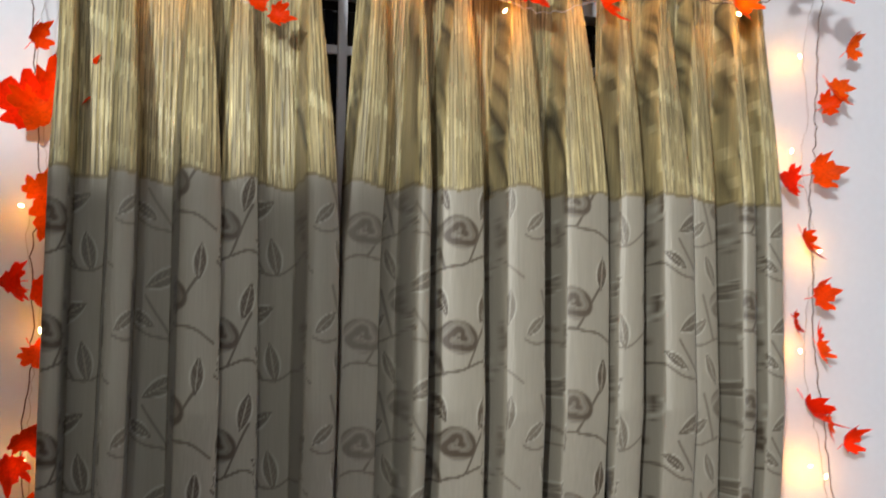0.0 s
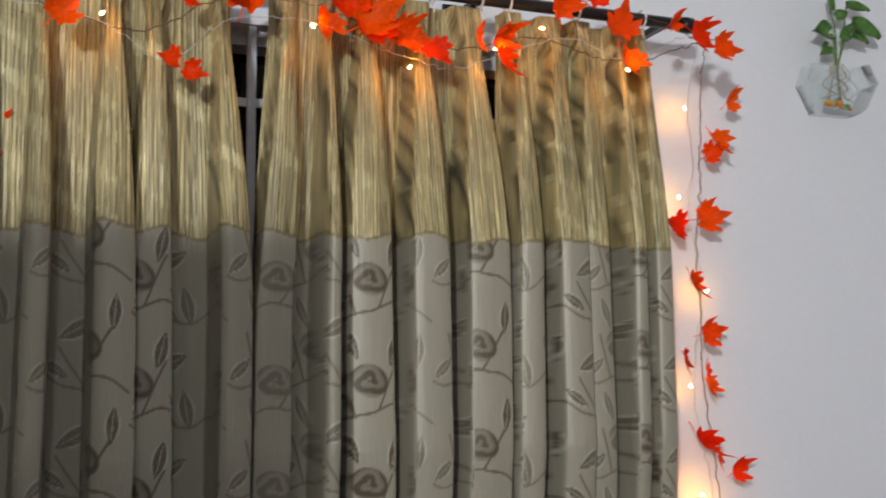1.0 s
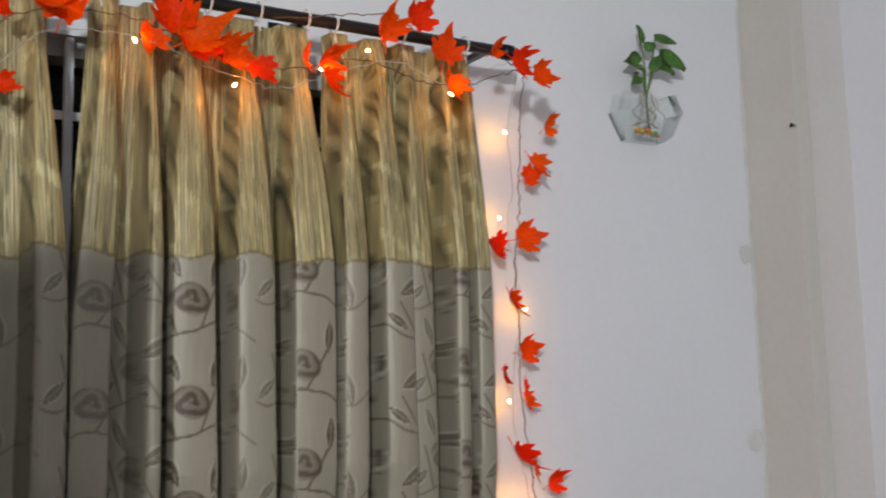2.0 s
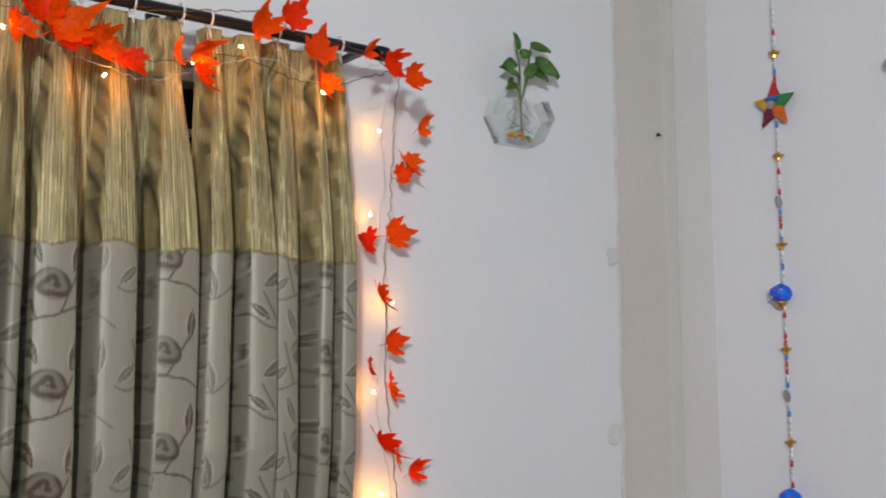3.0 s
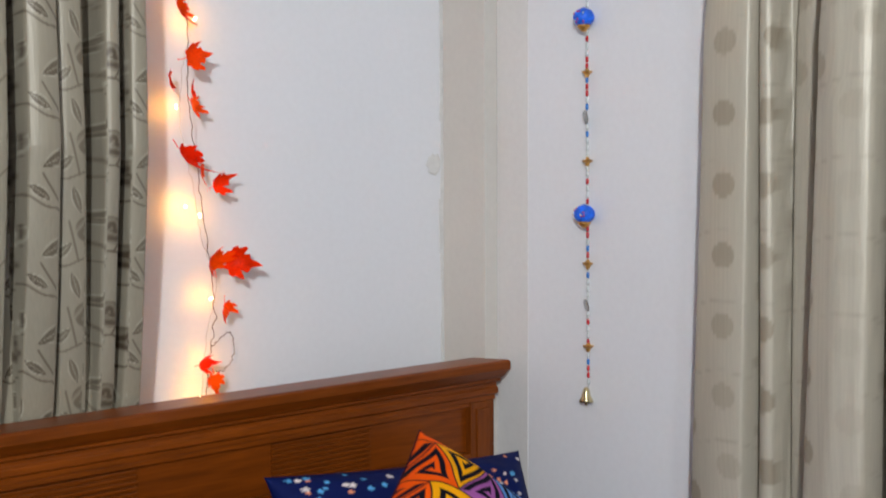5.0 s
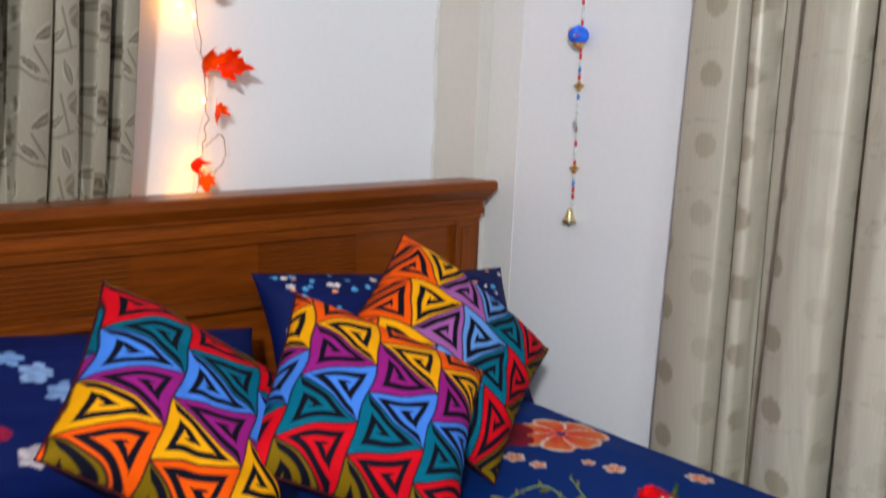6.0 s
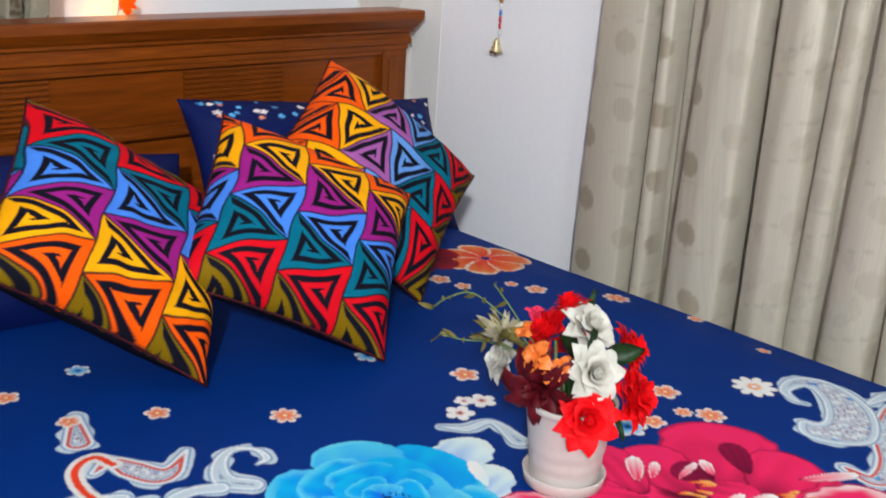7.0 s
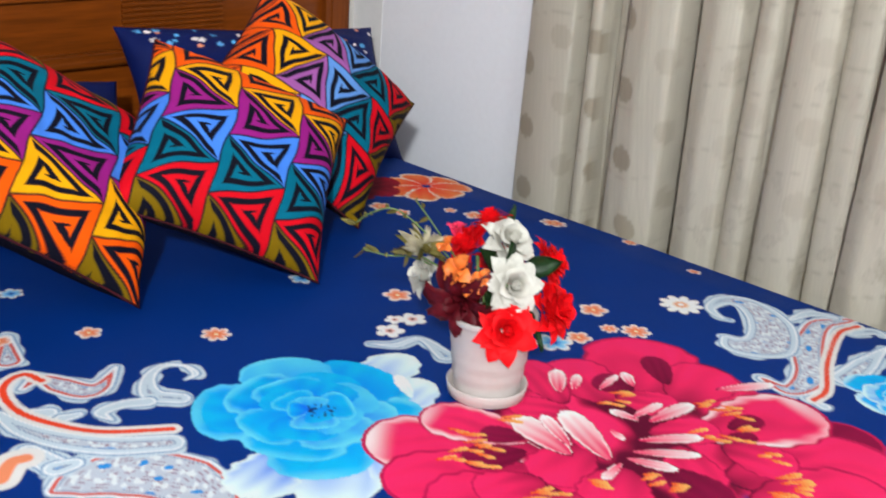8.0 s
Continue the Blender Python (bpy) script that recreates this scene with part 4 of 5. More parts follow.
def spiral_triangles(pairs, columns, rows, start_u, start_v):
    """Columns of coloured triangles, pointing one way and the other, each with a dark triangular spiral."""
    table = np.array([[lin(*c) for c in pr] for pr in pairs])

    def tint(U, V):
        if np.min(V) < -1.5:
            return np.broadcast_to(INK, U.shape + (3,))
        u, v = (U + 1) / 2, (1 - V) / 2
        u, v = u + 0.012 * np.sin(v * 9 + 1) + 0.006 * np.sin(v * 23), v + 0.012 * np.sin(u * 8) + 0.005 * np.sin(u * 27 + 2)
        a, q = u * columns + start_u, v * rows + start_v
        f, g = a - np.floor(a), q - np.floor(q)
        first = np.abs(g - 0.5) < (1 - f) / 2
        index = np.where(first | (g > 0.5), np.floor(q), np.floor(q) - 1).astype(int)
        w, h = 1.0 / columns, 1.0 / rows
        d_base = np.where(first, f, 1 - f) * w
        along = np.where(first, g - 0.5, np.where(g > 0.5, 1 - g, -g)) * h
        slant = math.hypot(w, h / 2)
        d = np.minimum(d_base, ((w - d_base) * h / 2 - np.abs(along) * w) / slant)
        r_in = w * h / 2 / (h / 2 + slant)
        turn = np.mod((np.arctan2(along, d_base - r_in) - math.atan2(-h / 2, -r_in)) / (2 * math.pi), 1.0)
        side = np.where(d_base <= d + 1e-9, 0.66, np.where(along < 0, 0.0, 0.33))
        wind = d / r_in * 1.8 - 0.10 - 0.35 * side - 0.58 * turn
        dark = step(0.0, 0.10, wind) * (1 - step(0.50, 0.60, np.mod(wind, 1.0)))
        dark = np.where((wind < 0) | (d > r_in * 0.94), 0, dark)
        index = np.mod(index, len(pairs))
        col = np.where(first[..., None], table[index, 0], table[index, 1])
        col = blend(col, INK, dark)
        return blend(col, INK, (1 - step(0.003, 0.006, d)) * 0.9)
    return tint


ORG, YEL, MAG, SKY, TEAL, SCAR, OLV = (232, 84, 4), (232, 160, 8), (144, 28, 120), (66, 124, 216), (0, 96, 120), (200, 8, 26), (118, 92, 6)
LILAC, PALE = (156, 88, 156), (92, 140, 206)


def cushion(centre, right, up, size, thick, tint, label, seed):
    r, u = Vector(right).normalized(), Vector(up)
    u = (u - r * r.dot(u)).normalized()
    m = Matrix.Translation(centre) @ Matrix((r, u, r.cross(u))).transposed().to_4x4()
    whole = thing("cushion", centre, label, "cushion", "cushions on the bed")
    whole.matrix_world = m
    bpy.context.view_layer.update()
    cover = pillow_mesh("cover", size, size, thick, tint, CUSHION, 0.07, 250, 0.006, seed)
    cover.parent = whole
    seam = []
    for k in range(81):
        a = -1 + 2 * (k % 20) / 20
        s = k // 20 % 4
        U, V = ((a, 1), (1, -a), (-a, -1), (-1, a))[s]
        seam.append((U * size / 2 * (1 - 0.07 * (1 - V * V)), V * size / 2 * (1 - 0.07 * (1 - U * U)), 0))
    ob = part("piping", tube(seam, 0.0024, 6), SEAM_CORD, whole, "thin dark maroon seam cord")
    return whole


cushion((0.869, 2.784, 0.735), (0.784, -0.268, -0.56), (0.553, 0.711, 0.435), 0.410, 0.150, spiral_triangles([(SCAR, TEAL), (SKY, MAG), (YEL, ORG), (OLV, OLV)], 2.9, 3.45, 0.97, -0.12), "square cushion with multicoloured spiral triangles leaning on a navy pillow", 2)
cushion((1.181, 2.690, 0.715), (0.779, -0.495, -0.386), (0.625, 0.558, 0.546), 0.390, 0.150, spiral_triangles([(ORG, YEL), (MAG, SKY), (TEAL, SCAR), (OLV, ORG)], 3.2, 3.2, 0.7, 0.20), "square cushion with multicoloured spiral triangles in the bed's middle", 3)
cushion((1.478, 2.842, 0.748), (0.785, 0.454, 0.422), (-0.617, 0.511, 0.599), 0.410, 0.150, spiral_triangles([(ORG, YEL), (LILAC, PALE), (TEAL, SCAR), (OLV, ORG)], 3.1, 3.3, 0.1, 0.18), "square cushion with multicoloured spiral triangles beside the white wall", 4)


def navy_print(blossoms):
    def tint(U, V):
        base = np.broadcast_to(lin(2, 19, 76), U.shape + (3,)).copy()
        if np.min(V) < -1.5:
            return base
        for a, b, r, c in blossoms:
            rr = np.hypot((U - a) * 1.5, V - b)
            th = np.arctan2(V - b, (U - a) * 1.5)
            rim = r * (0.6 + 0.4 * np.abs(np.cos(2.5 * th)) + 0.15 * wav(U, V, 40, 3))
            m = (rr < rim) * 1.0
            base = blend(base, lin(*c), m * (0.75 + 0.25 * (wav(U, V, 60, 7) > 0)))
        return base
    return tint


def bed_pillow(centre, right, up, size, thick, tint, label, seed):
    r, u = Vector(right).normalized(), Vector(up)
    u = (u - r * r.dot(u)).normalized()
    ob = pillow_mesh("pillow", size[0], size[1], thick, tint, NAVY, 0.07, 130, 0.009, seed)
    ob.matrix_world = Matrix.Translation(centre) @ Matrix((r, u, r.cross(u))).transposed().to_4x4()
    return tagged(ob, label, "pillow", "pillows against the headboard")


rgn = random.Random(8)
dots = [(rgn.uniform(-0.95, 0.95), rgn.uniform(0.0, 0.93), rgn.uniform(0.022, 0.045), rgn.choice([(236, 224, 220), (240, 150, 110), (90, 170, 226)])) for _ in range(70)]
bed_pillow((1.615, 3.165, 0.672), (1.0, -0.10, -0.06), (0.02, 0.50, 0.82), (0.70, 0.36), 0.16, navy_print(dots), "navy pillow with tiny blossoms leaning on the headboard", 5)
swirl = [(-0.30, 0.50, 0.10, (110, 146, 196)), (-0.20, 0.32, 0.12, (132, 160, 204)), (-0.10, 0.12, 0.11, (120, 150, 196)), (0.02, 0.22, 0.08, (50, 126, 190)), (-0.50, -0.25, 0.24, (140, 18, 50)), (-0.25, -0.50, 0.12, (190, 176, 178)), (0.75, 0.55, 0.02, (200, 190, 186)), (-0.62, 0.6, 0.035, (200, 140, 122)), (-0.02, -0.4, 0.06, (80, 150, 206)), (0.35, 0.62, 0.02, (200, 190, 186)), (-0.7, 0.2, 0.03, (196, 150, 140))]
bed_pillow((0.815, 3.130, 0.640), (1.0, -0.06, -0.10), (0.05, 0.62, 0.72), (0.84, 0.38), 0.17, navy_print(swirl), "navy pillow printed with pale swirls leaning on the headboard", 7)


# ---- maple leaf garlands with string lights ----
def maple_leaf(seed):
    """A cloth maple leaf about 8 cm wide, cupped, with its stalk at the origin and its tip along +z."""
    rg = random.Random(seed)
    half = [(0.0, -0.002), (0.006, 0.000), (0.014, -0.006), (0.022, -0.007), (0.023, 0.003), (0.034, 0.004), (0.042, 0.012), (0.034, 0.018), (0.041, 0.027), (0.040, 0.036), (0.031, 0.035), (0.026, 0.034), (0.020, 0.032), (0.022, 0.043), (0.014, 0.048), (0.010, 0.050), (0.007, 0.060), (0.0, 0.072)]
    rim = half + [(-x, z) for x, z in reversed(half[1:-1])]
    bend, cup, twist = rg.uniform(4, 16), rg.uniform(5, 22), rg.uniform(-6, 6)
    bm = bmesh.new()

    def vert(x, z, k):
        x, z = x * k, 0.018 + (z - 0.018) * k
        return bm.verts.new((x * (1 - 3 * abs(x)), -cup * x * x - bend * (z - 0.01) ** 2 + twist * x * z + 0.002 * rg.uniform(-1, 1), z))

    outer = [vert(x, z, rg.uniform(0.94, 1.06)) for x, z in rim]
    inner = [vert(x, z, 0.5) for x, z in rim]
    mid = bm.verts.new((0, -0.001, 0.018))
    n = len(rim)
    for i in range(n):
        j = (i + 1) % n
        bm.faces.new((outer[i], outer[j], inner[j], inner[i]))
        bm.faces.new((inner[i], inner[j], mid))
    tube([(0, 0.0015, -0.002), (0.001, 0.003, -0.012), (0.0, 0.006, -0.024)], 0.0010, 5, bm)
    return mesh_of(bm, "leaf", LEAF)


LEAVES = [maple_leaf(i) for i in range(6)]
bulb_bm = lathe([(0.0008, -0.006), (0.0028, -0.005), (0.0036, -0.001), (0.0034, 0.003), (0.0018, 0.006), (0.0006, 0.007)], 10)
BULB_MESH = mesh_of(bulb_bm, "bulb", BULB)


def garland(name, label, cords, leaves, bulbs, seed, wall_y, glow):
    """A garland: cords, leaves as (x, z, turn, tilt, size) and bulbs as (x, z)."""
    rg = random.Random(seed)
    whole = thing(name, cords[0][0], label, "garland", "leaf garlands")
    bpy.context.view_layer.update()
    for i, c in enumerate(cords):
        placed_part("cord", tube(smooth_line(c, 10, 0.0018, seed + i), 0.0011 if i % 2 == 0 else 0.0007, 5), TWIG if i % 2 == 0 else CLEAR_WIRE, whole)
    for x, z, roll, yaw, size in leaves:
        ob = new("leaf", rg.choice(LEAVES))
        under(ob, whole)
        out = rg.uniform(0.0, 0.02)
        turn = Matrix.Rotation(radians(yaw), 4, "Z") @ Matrix.Rotation(radians(roll), 4, "Y") @ Matrix.Rotation(radians(rg.uniform(-18, 25)), 4, "X")
        ob.matrix_world = Matrix.Translation((x, wall_y - out, z)) @ turn @ Matrix.Diagonal((0.88 * size, 0.88 * size, 0.88 * size, 1)) @ Matrix.Translation((0, 0, -0.028))
    for x, z in bulbs:
        ob = new("bulb", BULB_MESH)
        under(ob, whole)
        ob.matrix_world = Matrix.Translation((x, wall_y + 0.008, z)) @ Matrix.Rotation(radians(rg.uniform(0, 180)), 4, "Y") @ Matrix.Diagonal((0.75, 0.75, 0.75, 1))
        if glow:
            lamp("string_light", "POINT", Matrix.Translation((x, wall_y + 0.022 if wall_y > 3.45 else wall_y - 0.004, z)), glow, (1.0, 0.37, 0.025), 0.006)
    return whole


right_leaves = [(1.336, 2.274, 35, 50, 0.95), (1.307, 2.169, 160, 20, 1.05), (1.300, 2.150, 70, -30, 0.8), (1.183, 1.984, -80, 10, 1.0), (1.279, 2.009, 80, -15, 1.15), (1.223, 1.861, 195, 55, 0.95), (1.258, 1.764, 75, 25, 1.0), (1.198, 1.704, -125, 50, 0.8), (1.257, 1.685, 20, 60, 0.8), (1.254, 1.645, 200, 50, 0.85), (1.232, 1.528, 185, 55, 1.2), (1.275, 1.503, 170, 60, 0.8), (1.311, 1.483, 60, 35, 0.9), (1.296, 1.304, -30, 15, 1.15), (1.366, 1.296, 100, -20, 1.15), (1.324, 1.184, 170, 40, 0.8), (1.295, 1.018, 180, 10, 0.8), (1.270, 1.065, -70, 65, 0.7)]
right_bulbs = [(1.236, 2.246), (1.213, 2.05), (1.274, 1.851), (1.224, 1.651), (1.243, 1.426), (1.278, 1.405), (1.303, 1.211), (1.301, 1.061), (1.271, 0.985)]
cord_r = [(1.262, 3.49, 2.395), (1.268, 3.53, 2.30), (1.262, 3.535, 2.17), (1.258, 3.54, 2.05), (1.248, 3.545, 1.93), (1.255, 3.545, 1.80), (1.252, 3.545, 1.68), (1.268, 3.545, 1.55), (1.282, 3.545, 1.42), (1.300, 3.545, 1.30), (1.310, 3.545, 1.19), (1.295, 3.545, 1.08), (1.285, 3.545, 0.99)]
wire_r = [(1.240, 3.49, 2.39), (1.238, 3.54, 2.25), (1.250, 3.545, 2.12), (1.235, 3.55, 2.03), (1.262, 3.55, 1.86), (1.240, 3.55, 1.72), (1.236, 3.55, 1.60), (1.262, 3.55, 1.48), (1.282, 3.55, 1.36), (1.318, 3.55, 1.24), (1.290, 3.55, 1.12), (1.275, 3.55, 0.97)]
loop_r = [(1.300, 3.545, 1.10), (1.345, 3.54, 1.13), (1.355, 3.54, 1.08), (1.325, 3.54, 1.04), (1.29, 3.545, 1.05)]
garland("leaf_garland", "hanging orange maple leaf garland with lit bulbs on white wall", [cord_r, wire_r, loop_r], right_leaves, right_bulbs, 11, 3.54, 0.115)

left_leaves = [(-0.238, 2.044, -70, 5, 1.5), (-0.160, 2.060, 50, -10, 1.5), (-0.205, 2.020, 190, 0, 1.4), (-0.210, 2.154, 30, 60, 0.8), (-0.191, 1.907, 20, 10, 1.0), (-0.183, 1.852, 200, 15, 1.1), (-0.239, 1.750, -95, 30, 1.0), (-0.186, 1.733, 100, 60, 0.9), (-0.187, 1.629, 150, 10, 0.9), (-0.197, 1.510, 10, 20, 1.05), (-0.226, 1.455, 190, 25, 0.9), (-0.175, 1.395, 80, 10, 1.0), (-0.21, 1.30, 180, 10, 1.0)]
left_bulbs = [(-0.196, 2.070), (-0.225, 1.874), (-0.188, 1.674), (-0.206, 1.468)]
cord_l = [(-0.23, 3.47, 2.38), (-0.225, 3.53, 2.25), (-0.215, 3.53, 2.13), (-0.205, 3.53, 2.02), (-0.20, 3.54, 1.90), (-0.205, 3.54, 1.78), (-0.198, 3.54, 1.65), (-0.21, 3.54, 1.50), (-0.20, 3.54, 1.35), (-0.205, 3.54, 1.10)]
wire_l = [(-0.22, 3.47, 2.37), (-0.205, 3.54, 2.22), (-0.212, 3.54, 2.08), (-0.19, 3.545, 1.95), (-0.215, 3.545, 1.83), (-0.19, 3.545, 1.68), (-0.20, 3.545, 1.55), (-0.195, 3.545, 1.40), (-0.21, 3.545, 1.12)]
garland("leaf_garland", "orange maple leaf garland with lit bulbs beside the brocade curtain", [cord_l, wire_l], left_leaves, left_bulbs, 12, 3.53, 0.095)

top_leaves = [(0.222, 2.310, 170, 5, 1.3), (0.252, 2.325, 20, -20, 1.3), (0.124, 2.191, -80, 15, 0.62), (0.161, 2.172, 110, 0, 0.62), (0.384, 2.282, 200, 15, 0.95), (0.421, 2.327, -30, 0, 1.35), (0.472, 2.296, 60, -10, 1.35), (0.461, 2.259, 180, 5, 1.2), (0.537, 2.269, 90, 15, 1.1), (0.515, 2.285, 10, 20, 0.9), (0.588, 2.247, 150, 0, 0.95), (0.666, 2.284, -100, 30, 0.9), (0.708, 2.295, 30, 55, 1.0), (0.712, 2.243, 180, 60, 0.9), (0.975, 2.268, 190, 15, 1.05), (-0.041, 2.257, 40, 10, 1.0), (0.149, 2.300, 100, 50, 0.8), (0.835, 2.372, -20, 10, 1.15), (0.910, 2.405, 30, 10, 1.1), (0.975, 2.352, 10, 0, 1.2), (1.145, 2.335, 110, 15, 1.1), (1.09, 2.372, 20, 55, 0.8), (1.215, 2.325, 95, 10, 1.0)]
top_bulbs = [(0.368, 2.280), (0.545, 2.224), (0.811, 2.325), (0.995, 2.262), (0.715, 2.275), (0.02, 2.262)]
cord_t = [(-0.20, 3.40, 2.30), (-0.05, 3.37, 2.26), (0.08, 3.37, 2.235), (0.20, 3.37, 2.30), (0.33, 3.37, 2.315), (0.45, 3.37, 2.29), (0.56, 3.37, 2.255), (0.68, 3.37, 2.272), (0.80, 3.37, 2.30), (0.92, 3.37, 2.275), (1.03, 3.38, 2.285), (1.14, 3.40, 2.33), (1.25, 3.45, 2.37)]
wire_t = [(-0.20, 3.40, 2.28), (0.0, 3.37, 2.25), (0.12, 3.37, 2.19), (0.22, 3.37, 2.27), (0.37, 3.37, 2.28), (0.50, 3.37, 2.245), (0.62, 3.37, 2.225), (0.72, 3.37, 2.262), (0.86, 3.37, 2.305), (1.0, 3.375, 2.275), (1.12, 3.40, 2.345), (1.23, 3.44, 2.36)]
high_t = [(0.62, 3.39, 2.36), (0.80, 3.38, 2.395), (0.86, 3.38, 2.40), (0.95, 3.38, 2.37), (1.08, 3.39, 2.37), (1.20, 3.42, 2.35)]
garland("leaf_garland", "orange maple leaf garland with lights draped along the curtain top", [cord_t, wire_t, high_t], top_leaves, top_bulbs, 13, 3.375, 0.23)


# ---- glass wall planter with a cutting ----
planter = thing("wall_planter", (1.66, 3.56, 2.27), "clear glass wall planter with a rooted green pothos cutting", "planter")
bpy.context.view_layer.update()


def planter_shell():
    """A small flat-backed hexagonal bowl of clear glass."""
    bm = bmesh.new()
    cx = 1.672
    outline = [(-0.058, 2.272), (-0.094, 2.335), (-0.075, 2.385), (0.070, 2.392), (0.096, 2.345), (0.052, 2.272)]
    rows = []
    for inset, y in ((0.0, 3.597), (0.0, 3.56), (0.10, 3.525), (0.30, 3.512)):
        rows.append([bm.verts.new((cx + x * (1 - inset), y, 2.332 + (z - 2.332) * (1 - inset))) for x, z in outline])
    n = len(outline)
    for a, b in zip(rows, rows[1:]):
        for i in range(n):
            if i != 2:
                bm.faces.new((a[i], a[(i + 1) % n], b[(i + 1) % n], b[i]))
    bm.faces.new(rows[-1])
    bm.faces.new(list(reversed(rows[0])))
    bmesh.ops.solidify(bm, geom=bm.faces[:], thickness=0.002)
    bmesh.ops.bevel(bm, geom=bm.edges[:], offset=0.0008, segments=1, affect="EDGES")
    return bm


bowl = placed_part("bowl", planter_shell(), GLASS, planter, "clear faceted glass bowl", smooth=False)
bowl.visible_shadow = False
rgq = random.Random(4)
for i in range(14):
    bm = bmesh.new()
    bmesh.ops.create_icosphere(bm, subdivisions=2, radius=0.0075, matrix=Matrix.Translation((1.625 + 0.009 * (i % 9) + rgq.uniform(-0.003, 0.003), 3.552 + rgq.uniform(-0.012, 0.012), 2.286 + 0.006 * (i // 9))) @ Matrix.Diagonal((1.3, 1, 0.75, 1)))
    placed_part("pebble", bm, PEBBLE[i % 4], planter)
for i in range(7):
    x = 1.655 + rgq.uniform(-0.02, 0.03)
    pts = [(x, 3.552, 2.39), (x + rgq.uniform(-0.03, 0.03), 3.55 + rgq.uniform(-0.012, 0.012), 2.36), (x + rgq.uniform(-0.05, 0.05), 3.55, 2.33), (x + rgq.uniform(-0.05, 0.05), 3.55, 2.30)]
    placed_part("root", tube(smooth_line(pts, 6), 0.0011, 5), ROOT, planter)


def pothos_leaf(base, tip, width):
    """A heart-shaped leaf from base to tip, folded along its middle."""
    b, t = Vector(base), Vector(tip)
    along = t - b
    side = along.cross(Vector((0.1, -1, 0.25))).normalized()
    up = side.cross(along).normalized()
    bm = bmesh.new()
    rows = []
    for i in range(9):
        u = i / 8
        w = width / 2 * (math.sin(math.pi * min(1, u * 0.92 + 0.08)) ** 0.7) * (1.15 - 0.45 * u)
        rows.append([bm.verts.new(b + along * (u - 0.10 * abs(k) * (1 - u)) + side * w * k + up * (0.25 * width * abs(k) ** 1.5 - 0.18 * width * u * u)) for k in (-1, -0.5, 0, 0.5, 1)])
    for a, c in zip(rows, rows[1:]):
        for i in range(4):
            bm.faces.new((a[i], a[i + 1], c[i + 1], c[i]))
    bmesh.ops.solidify(bm, geom=bm.faces[:], thickness=0.0006)
    return bm


for base, tip, w in (((1.640, 3.55, 2.455), (1.578, 3.52, 2.452), 0.058), ((1.652, 3.55, 2.515), (1.632, 3.535, 2.552), 0.030), ((1.665, 3.55, 2.500), (1.690, 3.535, 2.508), 0.030), ((1.70, 3.55, 2.530), (1.752, 3.53, 2.520), 0.032), ((1.712, 3.55, 2.485), (1.775, 3.525, 2.455), 0.056), ((1.690, 3.55, 2.468), (1.742, 3.53, 2.440), 0.036), ((1.638, 3.55, 2.425), (1.600, 3.53, 2.398), 0.034), ((1.68, 3.55, 2.45), (1.705, 3.53, 2.485), 0.035)):
    placed_part("leaf", pothos_leaf(base, tip, w), GREEN, planter)
for pts in (((1.668, 3.552, 2.30), (1.664, 3.552, 2.38), (1.655, 3.55, 2.45), (1.640, 3.55, 2.455)), ((1.664, 3.552, 2.38), (1.662, 3.55, 2.46), (1.652, 3.55, 2.515)), ((1.664, 3.552, 2.37), (1.685, 3.55, 2.46), (1.70, 3.55, 2.53)), ((1.665, 3.552, 2.38), (1.69, 3.55, 2.45), (1.712, 3.55, 2.485)), ((1.664, 3.552, 2.38), (1.65, 3.55, 2.42), (1.638, 3.55, 2.425))):
    placed_part("stem", tube(smooth_line(pts, 6), 0.0022, 6), STEM, planter)


# ---- beaded hanging ornament on the east wall ----
OX, OY = 2.088, 3.094
ornament = thing("hanging_ornament", (OX, OY, 2.6), "beaded wall hanging with patchwork star, blue balls and brass bell", "wall hanging")
bpy.context.view_layer.update()
sway = lambda z: OY - 0.008 * max(0.0, (1.75 - z)) / 0.8
placed_part("thread", tube([(OX, sway(z), z) for z in np.linspace(2.86, 0.97, 24)], 0.0012, 5), PEARL, ornament)
BEADS = [2.205 + 0.26, 2.21, 1.994, 1.744, 1.528, 1.276, 1.071]
BALLS, DISCS, STAR_Z = [1.877, 1.400], [1.637, 1.175, 2.098], 2.336
for i, z in enumerate(np.arange(0.985, 2.60, 0.0165)):
    if min(abs(z - q) for q in BALLS + [STAR_Z]) < 0.028 or min(abs(z - q) for q in BEADS + DISCS) < 0.012:
        continue
    mat = (PEARL, RED_BEAD, PEARL, RED_BEAD, PEARL, BLUE_BEAD, PEARL)[(i * 5 // 3) % 7]
    placed_part("bead", lathe([(0.0012, -0.0075), (0.0034, -0.006), (0.0038, 0), (0.0034, 0.006), (0.0012, 0.0075)], 8, None, (OX, sway(z), z)), mat, ornament)
for z in BEADS:
    placed_part("gold_bead", lathe([(0.002, -0.013), (0.005, -0.010), (0.006, -0.004), (0.013, 0.001), (0.0145, 0.004), (0.006, 0.006), (0.004, 0.010), (0.002, 0.012)], 9, None, (OX, sway(z), z)), BEAD_GOLD, ornament, smooth=False)
